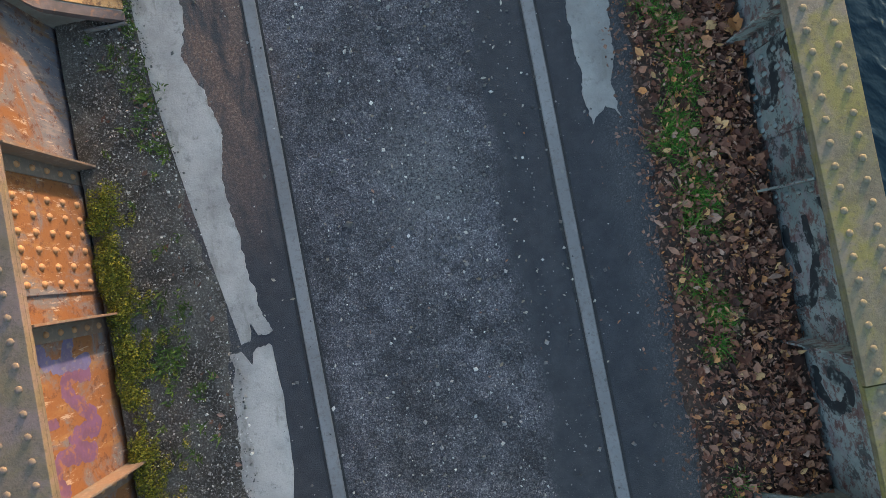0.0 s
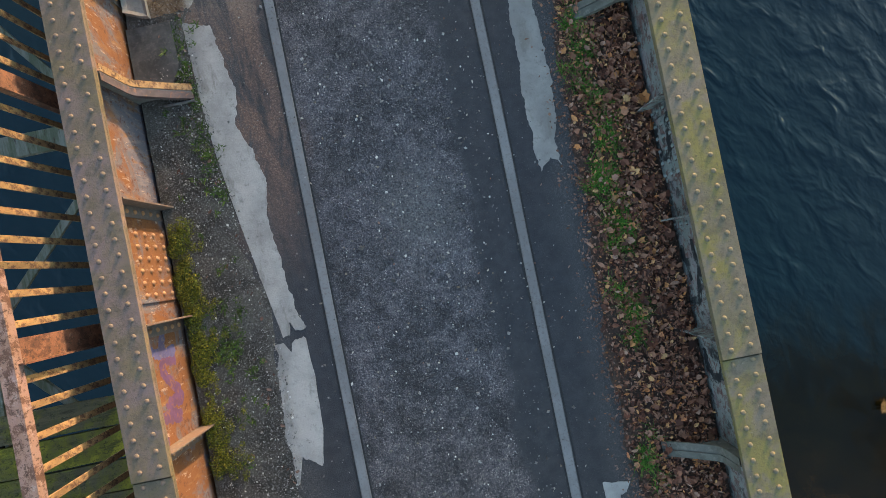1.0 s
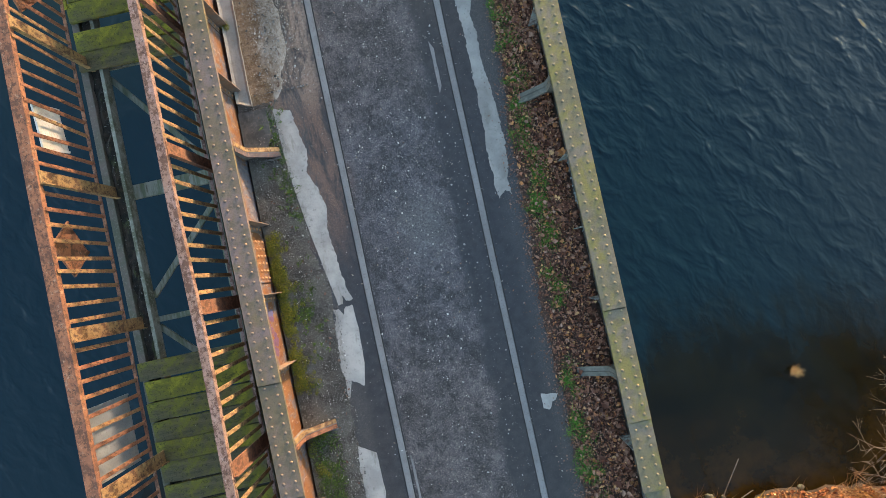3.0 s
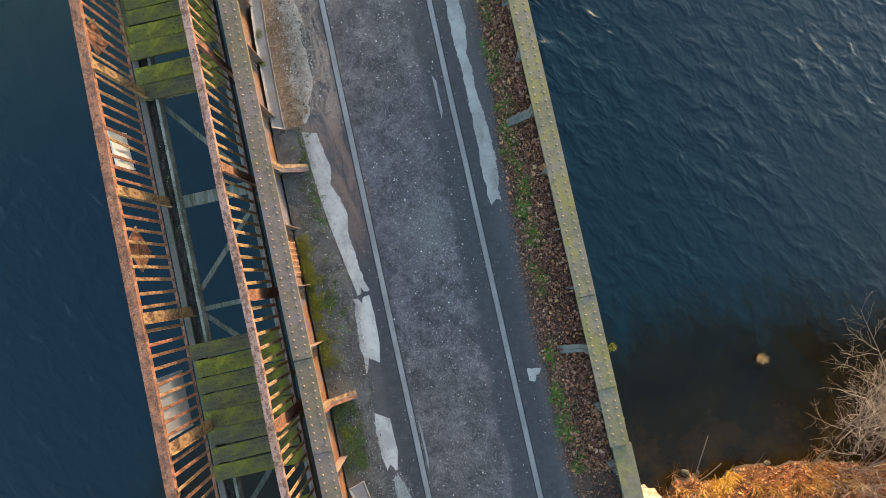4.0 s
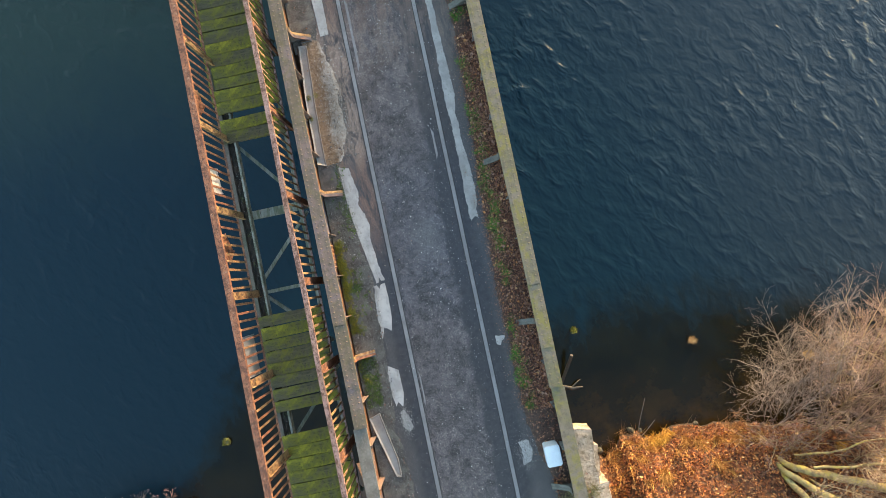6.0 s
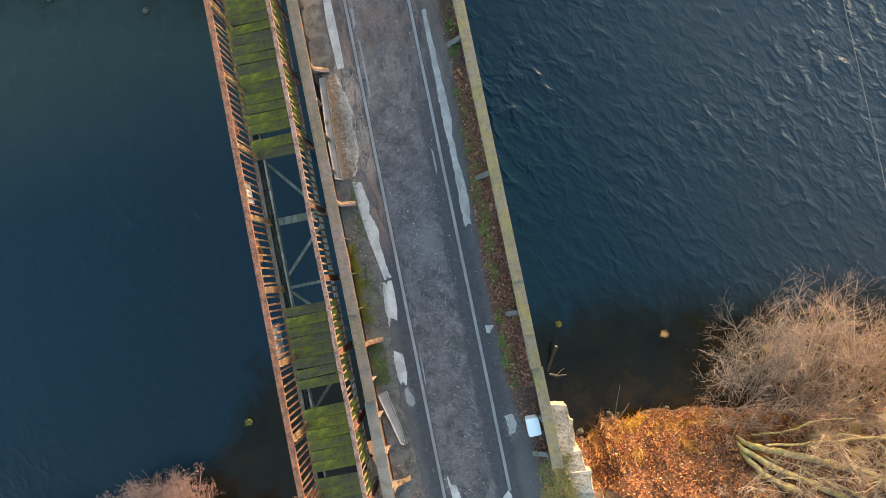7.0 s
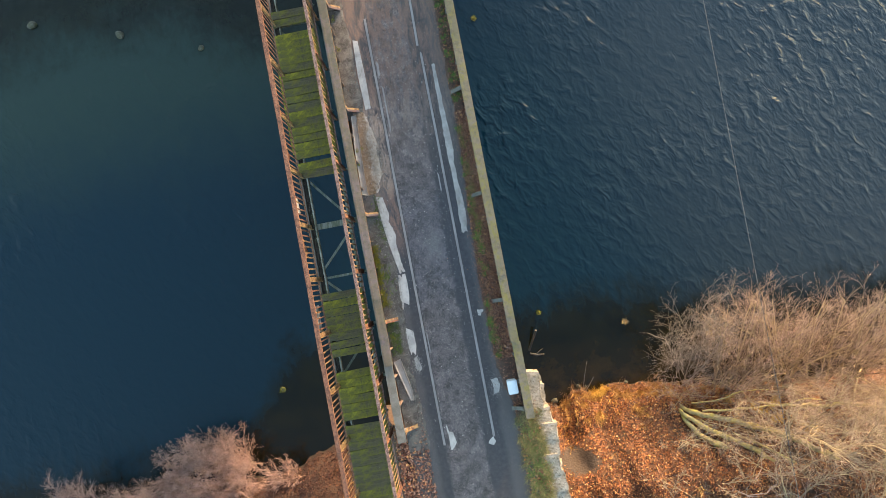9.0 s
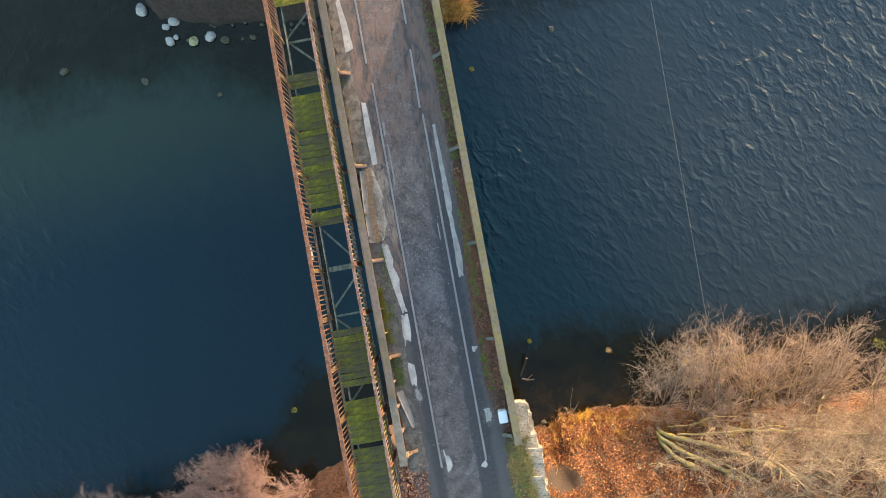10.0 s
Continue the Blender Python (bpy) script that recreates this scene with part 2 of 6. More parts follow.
def sandy_grit():
    """Brown dirt against the kerb, pale washed grit towards the rail."""
    g = Graph("sandy grit", 0.95)
    x = g.math("ADD", g.axis("X"), g.math("MULTIPLY_ADD", g.noise(3.2, 7, 0.72, warp=0.6), 0.7, -0.35))
    brown = g.mix(g.ramp(g.noise(14, 7, 0.75), 0.4, 0.62), (0.17, 0.105, 0.062), (0.34, 0.235, 0.155))
    pale = g.mix(g.ramp(g.noise(9, 7, 0.75), 0.38, 0.62), (0.42, 0.33, 0.26), (0.68, 0.60, 0.52))
    colour = g.mix(g.ramp(x, -1.43, -1.22), brown, pale)
    colour = g.mix(g.ramp(g.noise(70, 5, 0.8), 0.56, 0.68, 0, 0.7), colour, (0.75, 0.71, 0.66))
    colour = g.mix(g.ramp(g.noise(45, 6, 0.8), 0.58, 0.68, 0, 0.7), colour, (0.10, 0.065, 0.045))
    g.bump(g.noise(60, 5, 0.75), 0.02)
    return g.done(colour)


def rotten():
    g = Graph("rotten timber", 0.95)
    colour = g.mix(g.ramp(g.noise(7, 6, 0.7), 0.4, 0.62), (0.006, 0.006, 0.005), (0.028, 0.019, 0.013))
    colour = g.mix(g.ramp(g.noise(9, 6, 0.75, g.stretch(1, 0.4, 1)), 0.56, 0.64, 0, 0.8), colour, (0.045, 0.055, 0.02))
    colour = g.mix(g.ramp(g.noise(30, 5, 0.75), 0.63, 0.67, 0, 0.9), colour, (0.45, 0.44, 0.40))
    g.bump(g.noise(22, 6, 0.75), 0.012)
    return g.done(colour)


def water_material():
    g = Graph("river water", 0.13, spec=0.5)
    g.bsdf.inputs["IOR"].default_value = 1.333
    x, y = g.axis("X"), g.axis("Y")
    wob = g.math("MULTIPLY_ADD", g.noise(0.5, 6, 0.65, warp=1.0), 3.2, -1.6)
    fray = g.math("MULTIPLY_ADD", g.noise(2.4, 5, 0.6, g.stretch(1.6, 0.7, 1), warp=0.6), 1.8, -0.9)
    near_bank = g.ramp(g.math("ADD", y, g.math("ADD", g.math("ADD", wob, fray), g.math("ADD", g.ramp(x, -9.5, -6.0, 3.2, 0), g.ramp(x, 6.0, 9.5, 0, 1.2)))), -3.7, -1.7, 1, 0)
    far_bank = g.ramp(g.math("ADD", y, g.math("ADD", g.math("ADD", wob, fray), g.math("MULTIPLY", g.ramp(x, -9, -6), g.ramp(x, -3, 0, 1.6, 0)))), 9.6, 12.6, 0, 0.85)
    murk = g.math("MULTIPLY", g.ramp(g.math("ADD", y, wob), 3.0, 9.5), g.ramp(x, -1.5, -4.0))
    # shallows and the painted reflection share this mask
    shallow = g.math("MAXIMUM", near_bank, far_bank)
    # paler towards +x and +y: brighter sky reflection painted into the water colour
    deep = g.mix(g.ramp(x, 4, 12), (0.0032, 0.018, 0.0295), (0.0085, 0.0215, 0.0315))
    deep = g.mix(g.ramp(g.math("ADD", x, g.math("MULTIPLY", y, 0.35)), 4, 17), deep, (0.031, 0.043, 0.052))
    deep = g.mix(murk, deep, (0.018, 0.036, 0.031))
    # brown silt under the banks; further out a painted reflection of dark trees
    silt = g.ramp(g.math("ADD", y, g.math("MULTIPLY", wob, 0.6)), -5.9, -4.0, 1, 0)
    dark_reflection = g.mix(g.ramp(g.noise(0.9, 7, 0.7), 0.40, 0.62), (0.0032, 0.0036, 0.0006), (0.0066, 0.0067, 0.0012))
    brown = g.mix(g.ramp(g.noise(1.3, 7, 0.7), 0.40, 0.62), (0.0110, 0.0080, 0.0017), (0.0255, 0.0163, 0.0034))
    bed_and_reflection = g.mix(g.math("MULTIPLY", silt, g.ramp(x, -2, 3, 0.2, 1)), dark_reflection, brown)
    bed_and_reflection = g.mix(g.ramp(g.noise(4, 7, 0.7), 0.58, 0.70, 0, 0.5), bed_and_reflection, (0.0075, 0.0060, 0.0030))
    colour = g.mix(shallow, deep, bed_and_reflection)
    # wind ripples running across the stream, in gusts
    turn = g.nodes.new("ShaderNodeVectorRotate")
    turn.rotation_type = "Z_AXIS"
    turn.inputs["Angle"].default_value = radians(60)
    g.put(turn.inputs["Vector"], g.coord)
    gust = g.ramp(g.noise(0.13, 3, 0.5), 0.34, 0.62, 0.35, 1)
    side = g.ramp(g.math("ADD", x, g.math("MULTIPLY", y, 0.5)), -3, 12, 0.50, 1.05)
    squash = g.nodes.new("ShaderNodeVectorMath")
    squash.operation = "MULTIPLY"
    g.put(squash.inputs[0], turn.outputs[0])
    squash.inputs[1].default_value = (0.85, 1.35, 1)
    swell = g.noise(2.05, 2.4, 0.45, squash.outputs[0], warp=0.45)
    long_wave = g.math("MULTIPLY", g.math("POWER", swell, 2.6), 2.3)
    short_wave = g.noise(6.5, 2.5, 0.5, squash.outputs[0], warp=0.3)
    power = g.math("MULTIPLY", gust, side)
    calm = g.math("MULTIPLY_ADD", near_bank, -0.6, 1.0)
    power = g.math("MULTIPLY", g.math("MULTIPLY", power, calm), g.ramp(y, -4, 7, 0.6, 1.1))
    g.bump(g.math("MULTIPLY", long_wave, power), 0.062, 1.0)
    g.bump(g.math("MULTIPLY", short_wave, power), 0.020, 1.0)
    return g.done(colour)


def leaf_material(name, *stops):
    g = Graph(name, 0.75)
    colour = g.colours(g.island(), *stops)
    colour = g.mix(g.ramp(g.noise(60, 3), 0.5, 0.7, 0, 0.4), colour, (0.07, 0.035, 0.02))
    colour = g.mix(g.ramp(g.noise(1.6, 5, 0.65), 0.42, 0.62, 0, 0.35), colour, (0.60, 0.56, 0.58), "MULTIPLY")
    return g.done(colour)


def bark(name, a, b, c):
    g = Graph(name, 0.9)
    n = g.noise(9, 6, 0.7, g.stretch(1, 1, 0.5))
    colour = g.mix(g.ramp(n, 0.4, 0.62), a, b)
    colour = g.mix(g.ramp(g.noise(3, 5, 0.7), 0.5, 0.66, 0, 0.8), colour, c)
    g.bump(n, 0.01)
    return g.done(colour)


def twig_bark(name, dark, mid, light):
    """Thin bark, each shoot of its own shade."""
    g = Graph(name, 0.85)
    colour = g.colours(g.island(), (0.0, dark), (0.5, mid), (1.0, light))
    colour = g.mix(g.ramp(g.noise(5, 5, 0.7), 0.52, 0.68, 0, 0.5), colour, tuple(0.7 * v for v in mid))
    return g.done(colour)


def plain(name, colour, rough=0.7, metal=0.0):
    return mottled(name, colour, tuple(0.8 * v for v in colour), tuple(0.5 * v for v in colour), 5, 60, rough, metal, 0.0015, 0.5)


ASPHALT, CONCRETE, WORN_CONCRETE, KERB_CONCRETE = asphalt(), concrete(), concrete("worn grey concrete", 0.78), concrete("dirty kerb concrete", 0.66)
RAIL_STEEL = mottled("worn rail steel", (0.27, 0.26, 0.26), (0.21, 0.20, 0.20), (0.13, 0.10, 0.085), 2.0, 60, 0.55, 0.35)
FLANGE_RIGHT = flange_paint("lichened olive paint", (0.13, 0.118, 0.07), (0.175, 0.155, 0.036), (0.16, 0.135, 0.105), 0.85)
FLANGE_LEFT = flange_paint("faded khaki paint", (0.130, 0.103, 0.068), (0.135, 0.115, 0.036), (0.175, 0.128, 0.122), 0.5)
RIVET_PAINT = mottled("rivet paint", (0.26, 0.21, 0.12), (0.21, 0.17, 0.08), (0.30, 0.25, 0.05), 4, 50, 0.7)
RIVET_RUST = mottled("rusted rivet", (0.36, 0.20, 0.10), (0.30, 0.14, 0.06), (0.42, 0.30, 0.20), 6, 60, 0.75)
WEB_RUST, WEB_PALE = web_rust(), web_pale()
RUST, RUST_DARK = rust("orange rust"), rust("dark rust", 0.6, (0.22, 0.10, 0.055), (0.13, 0.06, 0.035), (0.30, 0.19, 0.13))
RUST_PINK = rust("pink rust", 0.15, (0.27, 0.17, 0.155), (0.22, 0.13, 0.11), (0.34, 0.28, 0.275))
RUST_PALE = rust("ochre rust", 1.0, (0.30, 0.19, 0.085), (0.21, 0.125, 0.055), (0.36, 0.28, 0.17))
PLANK, BEAM = plank_wood(), old_beam()
ROT = rotten()
STRINGER_PINK = mottled("worn pinkish grey paint", (0.125, 0.095, 0.085), (0.075, 0.078, 0.055), (0.18, 0.165, 0.15), 2.0, 30, 0.8, amount=0.6)
STRINGER_GREEN = mottled("mossy grey paint", (0.24, 0.25, 0.22), (0.10, 0.11, 0.075), (0.40, 0.40, 0.36), 4.5, 30, 0.85, amount=0.6)
GREY_PAINT = mottled("grey bracket paint", (0.19, 0.19, 0.19), (0.14, 0.135, 0.135), (0.14, 0.08, 0.06), 5, 40, 0.7)
SOIL = mottled("dark gravelly soil", (0.055, 0.05, 0.045), (0.14, 0.13, 0.118), (0.34, 0.33, 0.315), 3.5, 85, 0.95, bump=0.02, amount=0.7)
MUCK = mottled("leafy soil", (0.060, 0.040, 0.032), (0.095, 0.062, 0.048), (0.19, 0.13, 0.10), 5, 40, 0.95, bump=0.02)
SAND = sandy_grit()
WATER = water_material()
STONE = mottled("pale limestone", (0.23, 0.195, 0.145), (0.39, 0.35, 0.29), (0.09, 0.075, 0.045), 4, 14, 0.9, bump=0.02, amount=0.8)
PALE_ROCK = mottled("pale boulder", (0.42, 0.42, 0.40), (0.30, 0.30, 0.29), (0.15, 0.14, 0.11), 5, 20, 0.85, bump=0.01)
MOSSY_ROCK = mottled("mossy boulder", (0.26, 0.27, 0.10), (0.36, 0.36, 0.28), (0.12, 0.12, 0.04), 5, 20, 0.9, bump=0.01)
BOULDER = mottled("river boulder", (0.065, 0.065, 0.05), (0.045, 0.05, 0.02), (0.20, 0.20, 0.17), 4, 30, 0.85, bump=0.01)
LEAF_BROWN = leaf_material("fallen leaves", (0.0, (0.050, 0.020, 0.014)), (0.22, (0.16, 0.062, 0.040)), (0.45, (0.26, 0.11, 0.066)), (0.68, (0.36, 0.18, 0.115)), (0.84, (0.46, 0.29, 0.215)), (0.9, (0.56, 0.22, 0.07)), (1.0, (0.66, 0.41, 0.19)))
LEAF_ORANGE = leaf_material("orange leaf litter", (0.0, (0.06, 0.022, 0.012)), (0.3, (0.21, 0.066, 0.025)), (0.65, (0.42, 0.155, 0.045)), (0.9, (0.56, 0.28, 0.09)), (1.0, (0.70, 0.50, 0.26)))
GRASS = leaf_material("green grass", (0.0, (0.035, 0.12, 0.012)), (0.6, (0.08, 0.25, 0.02)), (1.0, (0.19, 0.34, 0.045)))
DRY_GRASS = leaf_material("dry grass", (0.0, (0.22, 0.09, 0.022)), (0.5, (0.48, 0.25, 0.06)), (1.0, (0.70, 0.46, 0.13)))
MOSS = leaf_material("yellow green moss", (0.0, (0.035, 0.050, 0.008)), (0.4, (0.115, 0.145, 0.014)), (0.8, (0.24, 0.24, 0.018)), (1.0, (0.40, 0.34, 0.025)))
GRIT = leaf_material("loose grit", (0.0, (0.05, 0.05, 0.052)), (0.5, (0.15, 0.147, 0.143)), (0.82, (0.33, 0.32, 0.31)), (1.0, (0.74, 0.73, 0.70)))
PALE_CHIP = leaf_material("pale dry scraps", (0.0, (0.20, 0.16, 0.11)), (0.5, (0.38, 0.34, 0.28)), (1.0, (0.60, 0.57, 0.50)))
TWIG_RED = twig_bark("reddish bare twigs", (0.10, 0.058, 0.055), (0.33, 0.205, 0.18), (0.55, 0.40, 0.36))
STEM_RED = twig_bark("reddish grey bark", (0.10, 0.06, 0.05), (0.30, 0.19, 0.155), (0.46, 0.33, 0.28))
TWIG = twig_bark("pinkish bare twigs", (0.11, 0.070, 0.053), (0.37, 0.255, 0.203), (0.57, 0.42, 0.345))
TWIG_OLIVE = twig_bark("olive beige twigs", (0.12, 0.08, 0.056), (0.38, 0.272, 0.200), (0.57, 0.435, 0.325))
TWIG_GREY = twig_bark("grey beige twigs", (0.10, 0.08, 0.07), (0.23, 0.195, 0.17), (0.38, 0.33, 0.285))
STEM = twig_bark("olive brown bark", (0.17, 0.12, 0.075), (0.38, 0.29, 0.18), (0.55, 0.45, 0.25))
MOSSY_BARK = bark("yellow mossy bark", (0.46, 0.385, 0.16), (0.26, 0.20, 0.105), (0.56, 0.465, 0.09))
CABINET = mottled("pale blue plastic", (0.66, 0.74, 0.80), (0.60, 0.68, 0.75), (0.5, 0.56, 0.6), 4, 50, 0.45)
SIGN_GREY = mottled("grey sheet metal", (0.36, 0.39, 0.43), (0.28, 0.31, 0.35), (0.22, 0.2, 0.19), 3, 40, 0.5, 0.3)
SIGN_WHITE = mottled("white enamel", (0.75, 0.74, 0.70), (0.66, 0.64, 0.60), (0.35, 0.2, 0.12), 4, 40, 0.5)
PURPLE = mottled("purple spray paint", (0.135, 0.066, 0.15), (0.10, 0.048, 0.105), (0.22, 0.10, 0.05), 7, 22, 0.7, amount=0.95)
BLUE_PAINT = mottled("blue spray paint", (0.10, 0.10, 0.23), (0.08, 0.075, 0.16), (0.19, 0.16, 0.17), 7, 34, 0.7, amount=0.7)
BLACK_PAINT = mottled("black spray paint", (0.012, 0.017, 0.024), (0.022, 0.028, 0.034), (0.21, 0.25, 0.25), 8, 16, 0.7, amount=0.98)
CABLE = plain("pale cable", (0.11, 0.11, 0.11), 0.5)


# ---- mesh helpers ----
def mesh_of(bm, name, smooth=False):
    me = bpy.data.meshes.new(name)
    bmesh.ops.recalc_face_normals(bm, faces=bm.faces)
    bm.to_mesh(me)
    bm.free()
    if smooth:
        for p in me.polygons:
            p.use_smooth = True
    return me


def raw(name, verts, faces, material, smooth=False):
    me = bpy.data.meshes.new(name)
    me.from_pydata(verts, [], faces)
    me.materials.append(material)
    if smooth:
        me.polygons.foreach_set("use_smooth", [True] * len(me.polygons))
    me.update()
    return me


def thing(name, at=(0, 0, 0), label="", category="", group="", kind=""):
    ob = new(name)
    ob.empty_display_size = 0.1
    ob.location = at
    return tagged(ob, label, category, group, kind)


def part(name, bm, material, parent, label="", at=None, smooth=False):
    """One mesh object under a thing or a part, its vertices in the world's metres unless at is given."""
    me = bm if isinstance(bm, bpy.types.Mesh) else mesh_of(bm, name, smooth)
    if material and not me.materials:
        me.materials.append(material)
    ob = new(name, me)
    if parent:
        ob.parent = parent
        origin = Vector((0, 0, 0))
        p = parent
        while p:
            origin += p.location
            p = p.parent
        ob.location = Vector(at if at else (0, 0, 0)) - origin
    elif at:
        ob.location = at
    return tagged(ob, label)


def single(name, bm, material, label="", category="", group="", kind="", smooth=False, at=None):
    ob = part(name, bm, material, None, "", at, smooth)
    return tagged(ob, label, category, group, kind)


def box(bm, lo, hi, bevel=0.0, m=None):
    made = bmesh.ops.create_cube(bm, size=1.0)["verts"]
    lo, hi = Vector(lo), Vector(hi)
    for v in made:
        v.co = Vector([(lo[k] + hi[k]) / 2 + v.co[k] * (hi[k] - lo[k]) for k in range(3)])
        if m:
            v.co = m @ v.co
    if bevel:
        edges = list({e for v in made for e in v.link_edges})
        bmesh.ops.bevel(bm, geom=edges, offset=bevel, segments=2, affect="EDGES", profile=0.6)
    return bm


def boxes(*pairs, bevel=0.0):
    bm = bmesh.new()
    for lo, hi in pairs:
        box(bm, lo, hi, bevel)
    return bm


def bar(p, q, w, h, bevel=0.0):
    """A beam from p to q, w wide sideways and h deep."""
    p, q = Vector(p), Vector(q)
    d = q - p
    side = d.cross(Vector((0, 0, 1)))
    side = Vector((1, 0, 0)) if side.length < 1e-6 else side.normalized()
    up = side.cross(d).normalized()
    m = Matrix((side, d.normalized(), up)).transposed().to_4x4()
    m.translation = (p + q) / 2
    return box(bmesh.new(), (-w / 2, -d.length / 2, -h / 2), (w / 2, d.length / 2, h / 2), bevel, m)


def outline(points, step, rough, seed):
    """A closed outline with a ragged edge through the points."""
    out = []
    n = len(points)
    for k in range(n):
        a, b = Vector((*points[k], 0)), Vector((*points[(k + 1) % n], 0))
        count = max(1, int((b - a).length / step))
        side = Vector((-(b - a).y, (b - a).x, 0)).normalized()
        for i in range(count):
            p = a.lerp(b, i / count)
            off = 0.7 * noise.noise(Vector((p.x * 6 + seed, p.y * 6, seed))) + 0.4 * noise.noise(Vector((p.x * 19, p.y * 19 + seed, seed))) + 0.22 * noise.noise(Vector((p.x * 53, p.y * 53 + seed, seed))) + 0.10 * noise.noise(Vector((p.x * 120, p.y * 120 + seed, seed)))
            cast = 0.15 if p.x < -0.9 and (b - a).y < -0.5 * abs((b - a).x) else 1.0       # the cast outer edge stays straight
            out.append(p + side * off * rough * cast)
    return out


def slab(points, z, thick, rough=0.025, seed=1.0, step=0.009):
    """A thin slab with a ragged outline, its top at z."""
    bm = bmesh.new()
    vs = [bm.verts.new((p.x, p.y, z)) for p in outline(points, step, rough, seed)]
    face = bm.faces.new(vs)
    if face.normal.z < 0:
        face.normal_flip()
    made = bmesh.ops.extrude_face_region(bm, geom=[face])["geom"]
    for v in made:
        if isinstance(v, bmesh.types.BMVert):
            v.co.z -= thick
    bmesh.ops.triangulate(bm, faces=[f for f in bm.faces if len(f.verts) > 4])
    return bm


def tube(verts, faces, points, radii, sides=4):
    """Adds a tapering tube along the points to the lists."""
    start = len(verts)
    for k, p in enumerate(points):
        d = (points[min(k + 1, len(points) - 1)] - points[max(k - 1, 0)]).normalized()
        a = d.cross(Vector((0.31, 0.17, 0.93)))
        a = a.normalized() if a.length > 1e-4 else Vector((1, 0, 0))
        b = d.cross(a)
        for s in range(sides):
            w = 2 * math.pi * s / sides
            verts.append(tuple(p + (a * math.cos(w) + b * math.sin(w)) * radii[k]))
    for k in range(len(points) - 1):
        for s in range(sides):
            i, j = start + k * sides + s, start + k * sides + (s + 1) % sides
            faces.append((i, j, j + sides, i + sides))
    faces.append(tuple(range(start + (len(points) - 1) * sides, start + len(points) * sides)))


def between(y, table):
    """Straight-line table lookup: rows of (y, value), y rising."""
    return float(np.interp(y, [r[0] for r in table], [r[1] for r in table]))


WATER_Z = -5.18
# ---- ground, river and road ----
def shore_near(x):
    """The near bank's waterline."""
    line = between(x, ((-60, -8), (-10.8, -7.0), (-8.4, -7.3), (-6.9, -6.9), (-5.4, -6.5), (0, -6.6), (3.4, -6.55), (3.9, -6.3), (5.2, -6.05), (6.9, -6.3), (8.5, -6.7), (11, -7.1), (18, -7.4), (60, -7)))
    return line + 0.35 * noise.noise(Vector((x * 1.1, 3, 0))) + 0.22 * noise.noise(Vector((x * 3.1, 3, 0)))


def shore_far(x):
    line = between(x, ((-60, 26), (-12.5, 18.5), (-10.8, 15.5), (-9.8, 13.6), (-7.5, 13.0), (-5, 12.6), (-3, 12.4), (2.2, 11.4), (3.2, 11.5), (4.2, 14.5), (20, 17), (60, 20)))
    return line + 0.25 * noise.noise(Vector((x * 1.3, 9, 0)))


def ground_z(x, y):
    rough = 0.25 * noise.noise(Vector((x * 0.8, y * 0.8, 1))) + 0.1 * noise.noise(Vector((x * 2.5, y * 2.5, 5)))
    inland = max(shore_near(x) - y, y - shore_far(x))
    if inland < 0:
        return max(WATER_Z + 0.55 * inland, -7.2) - 0.05 + 0.15 * rough
    rise = min(0.75 * inland, 0.4) + 1.0 * min(inland, 2.6) + 0.22 * max(0, min(inland - 2.6, 9))
    if y > shore_far(x) and x > 3:      # unseen far side kept low, so the low sun reaches the near bank
        rise = min(rise, 1.1)
    hummock = 0.22 * noise.noise(Vector((x * 1.7, y * 1.7, 12))) + 0.10 * noise.noise(Vector((x * 4.3, y * 4.3, 2)))
    mud = math.exp(-((x - 3.5) / 0.75) ** 2 - ((y + 8.05) / 0.42) ** 2)
    return WATER_Z + rise + (rough * 1.3 + hummock) * min(1, inland) - 0.15 * mud


def spread(lo, hi, near_lo, near_hi, fine, coarse):
    a = list(np.arange(near_lo, near_hi + 1e-6, fine))
    left = [near_lo - coarse * (1.5 ** k) for k in range(1, 16) if near_lo - coarse * (1.5 ** k) > lo]
    right = [near_hi + coarse * (1.5 ** k) for k in range(1, 16) if near_hi + coarse * (1.5 ** k) < hi]
    return [lo] + left[::-1] + a + right + [hi]


def sheet(name, xs, ys, height, material):
    verts = [(x, y, height(x, y)) for y in ys for x in xs]
    n = len(xs)
    faces = [(j * n + i, j * n + i + 1, (j + 1) * n + i + 1, (j + 1) * n + i) for j in range(len(ys) - 1) for i in range(n - 1)]
    return raw(name, verts, faces, material, True)


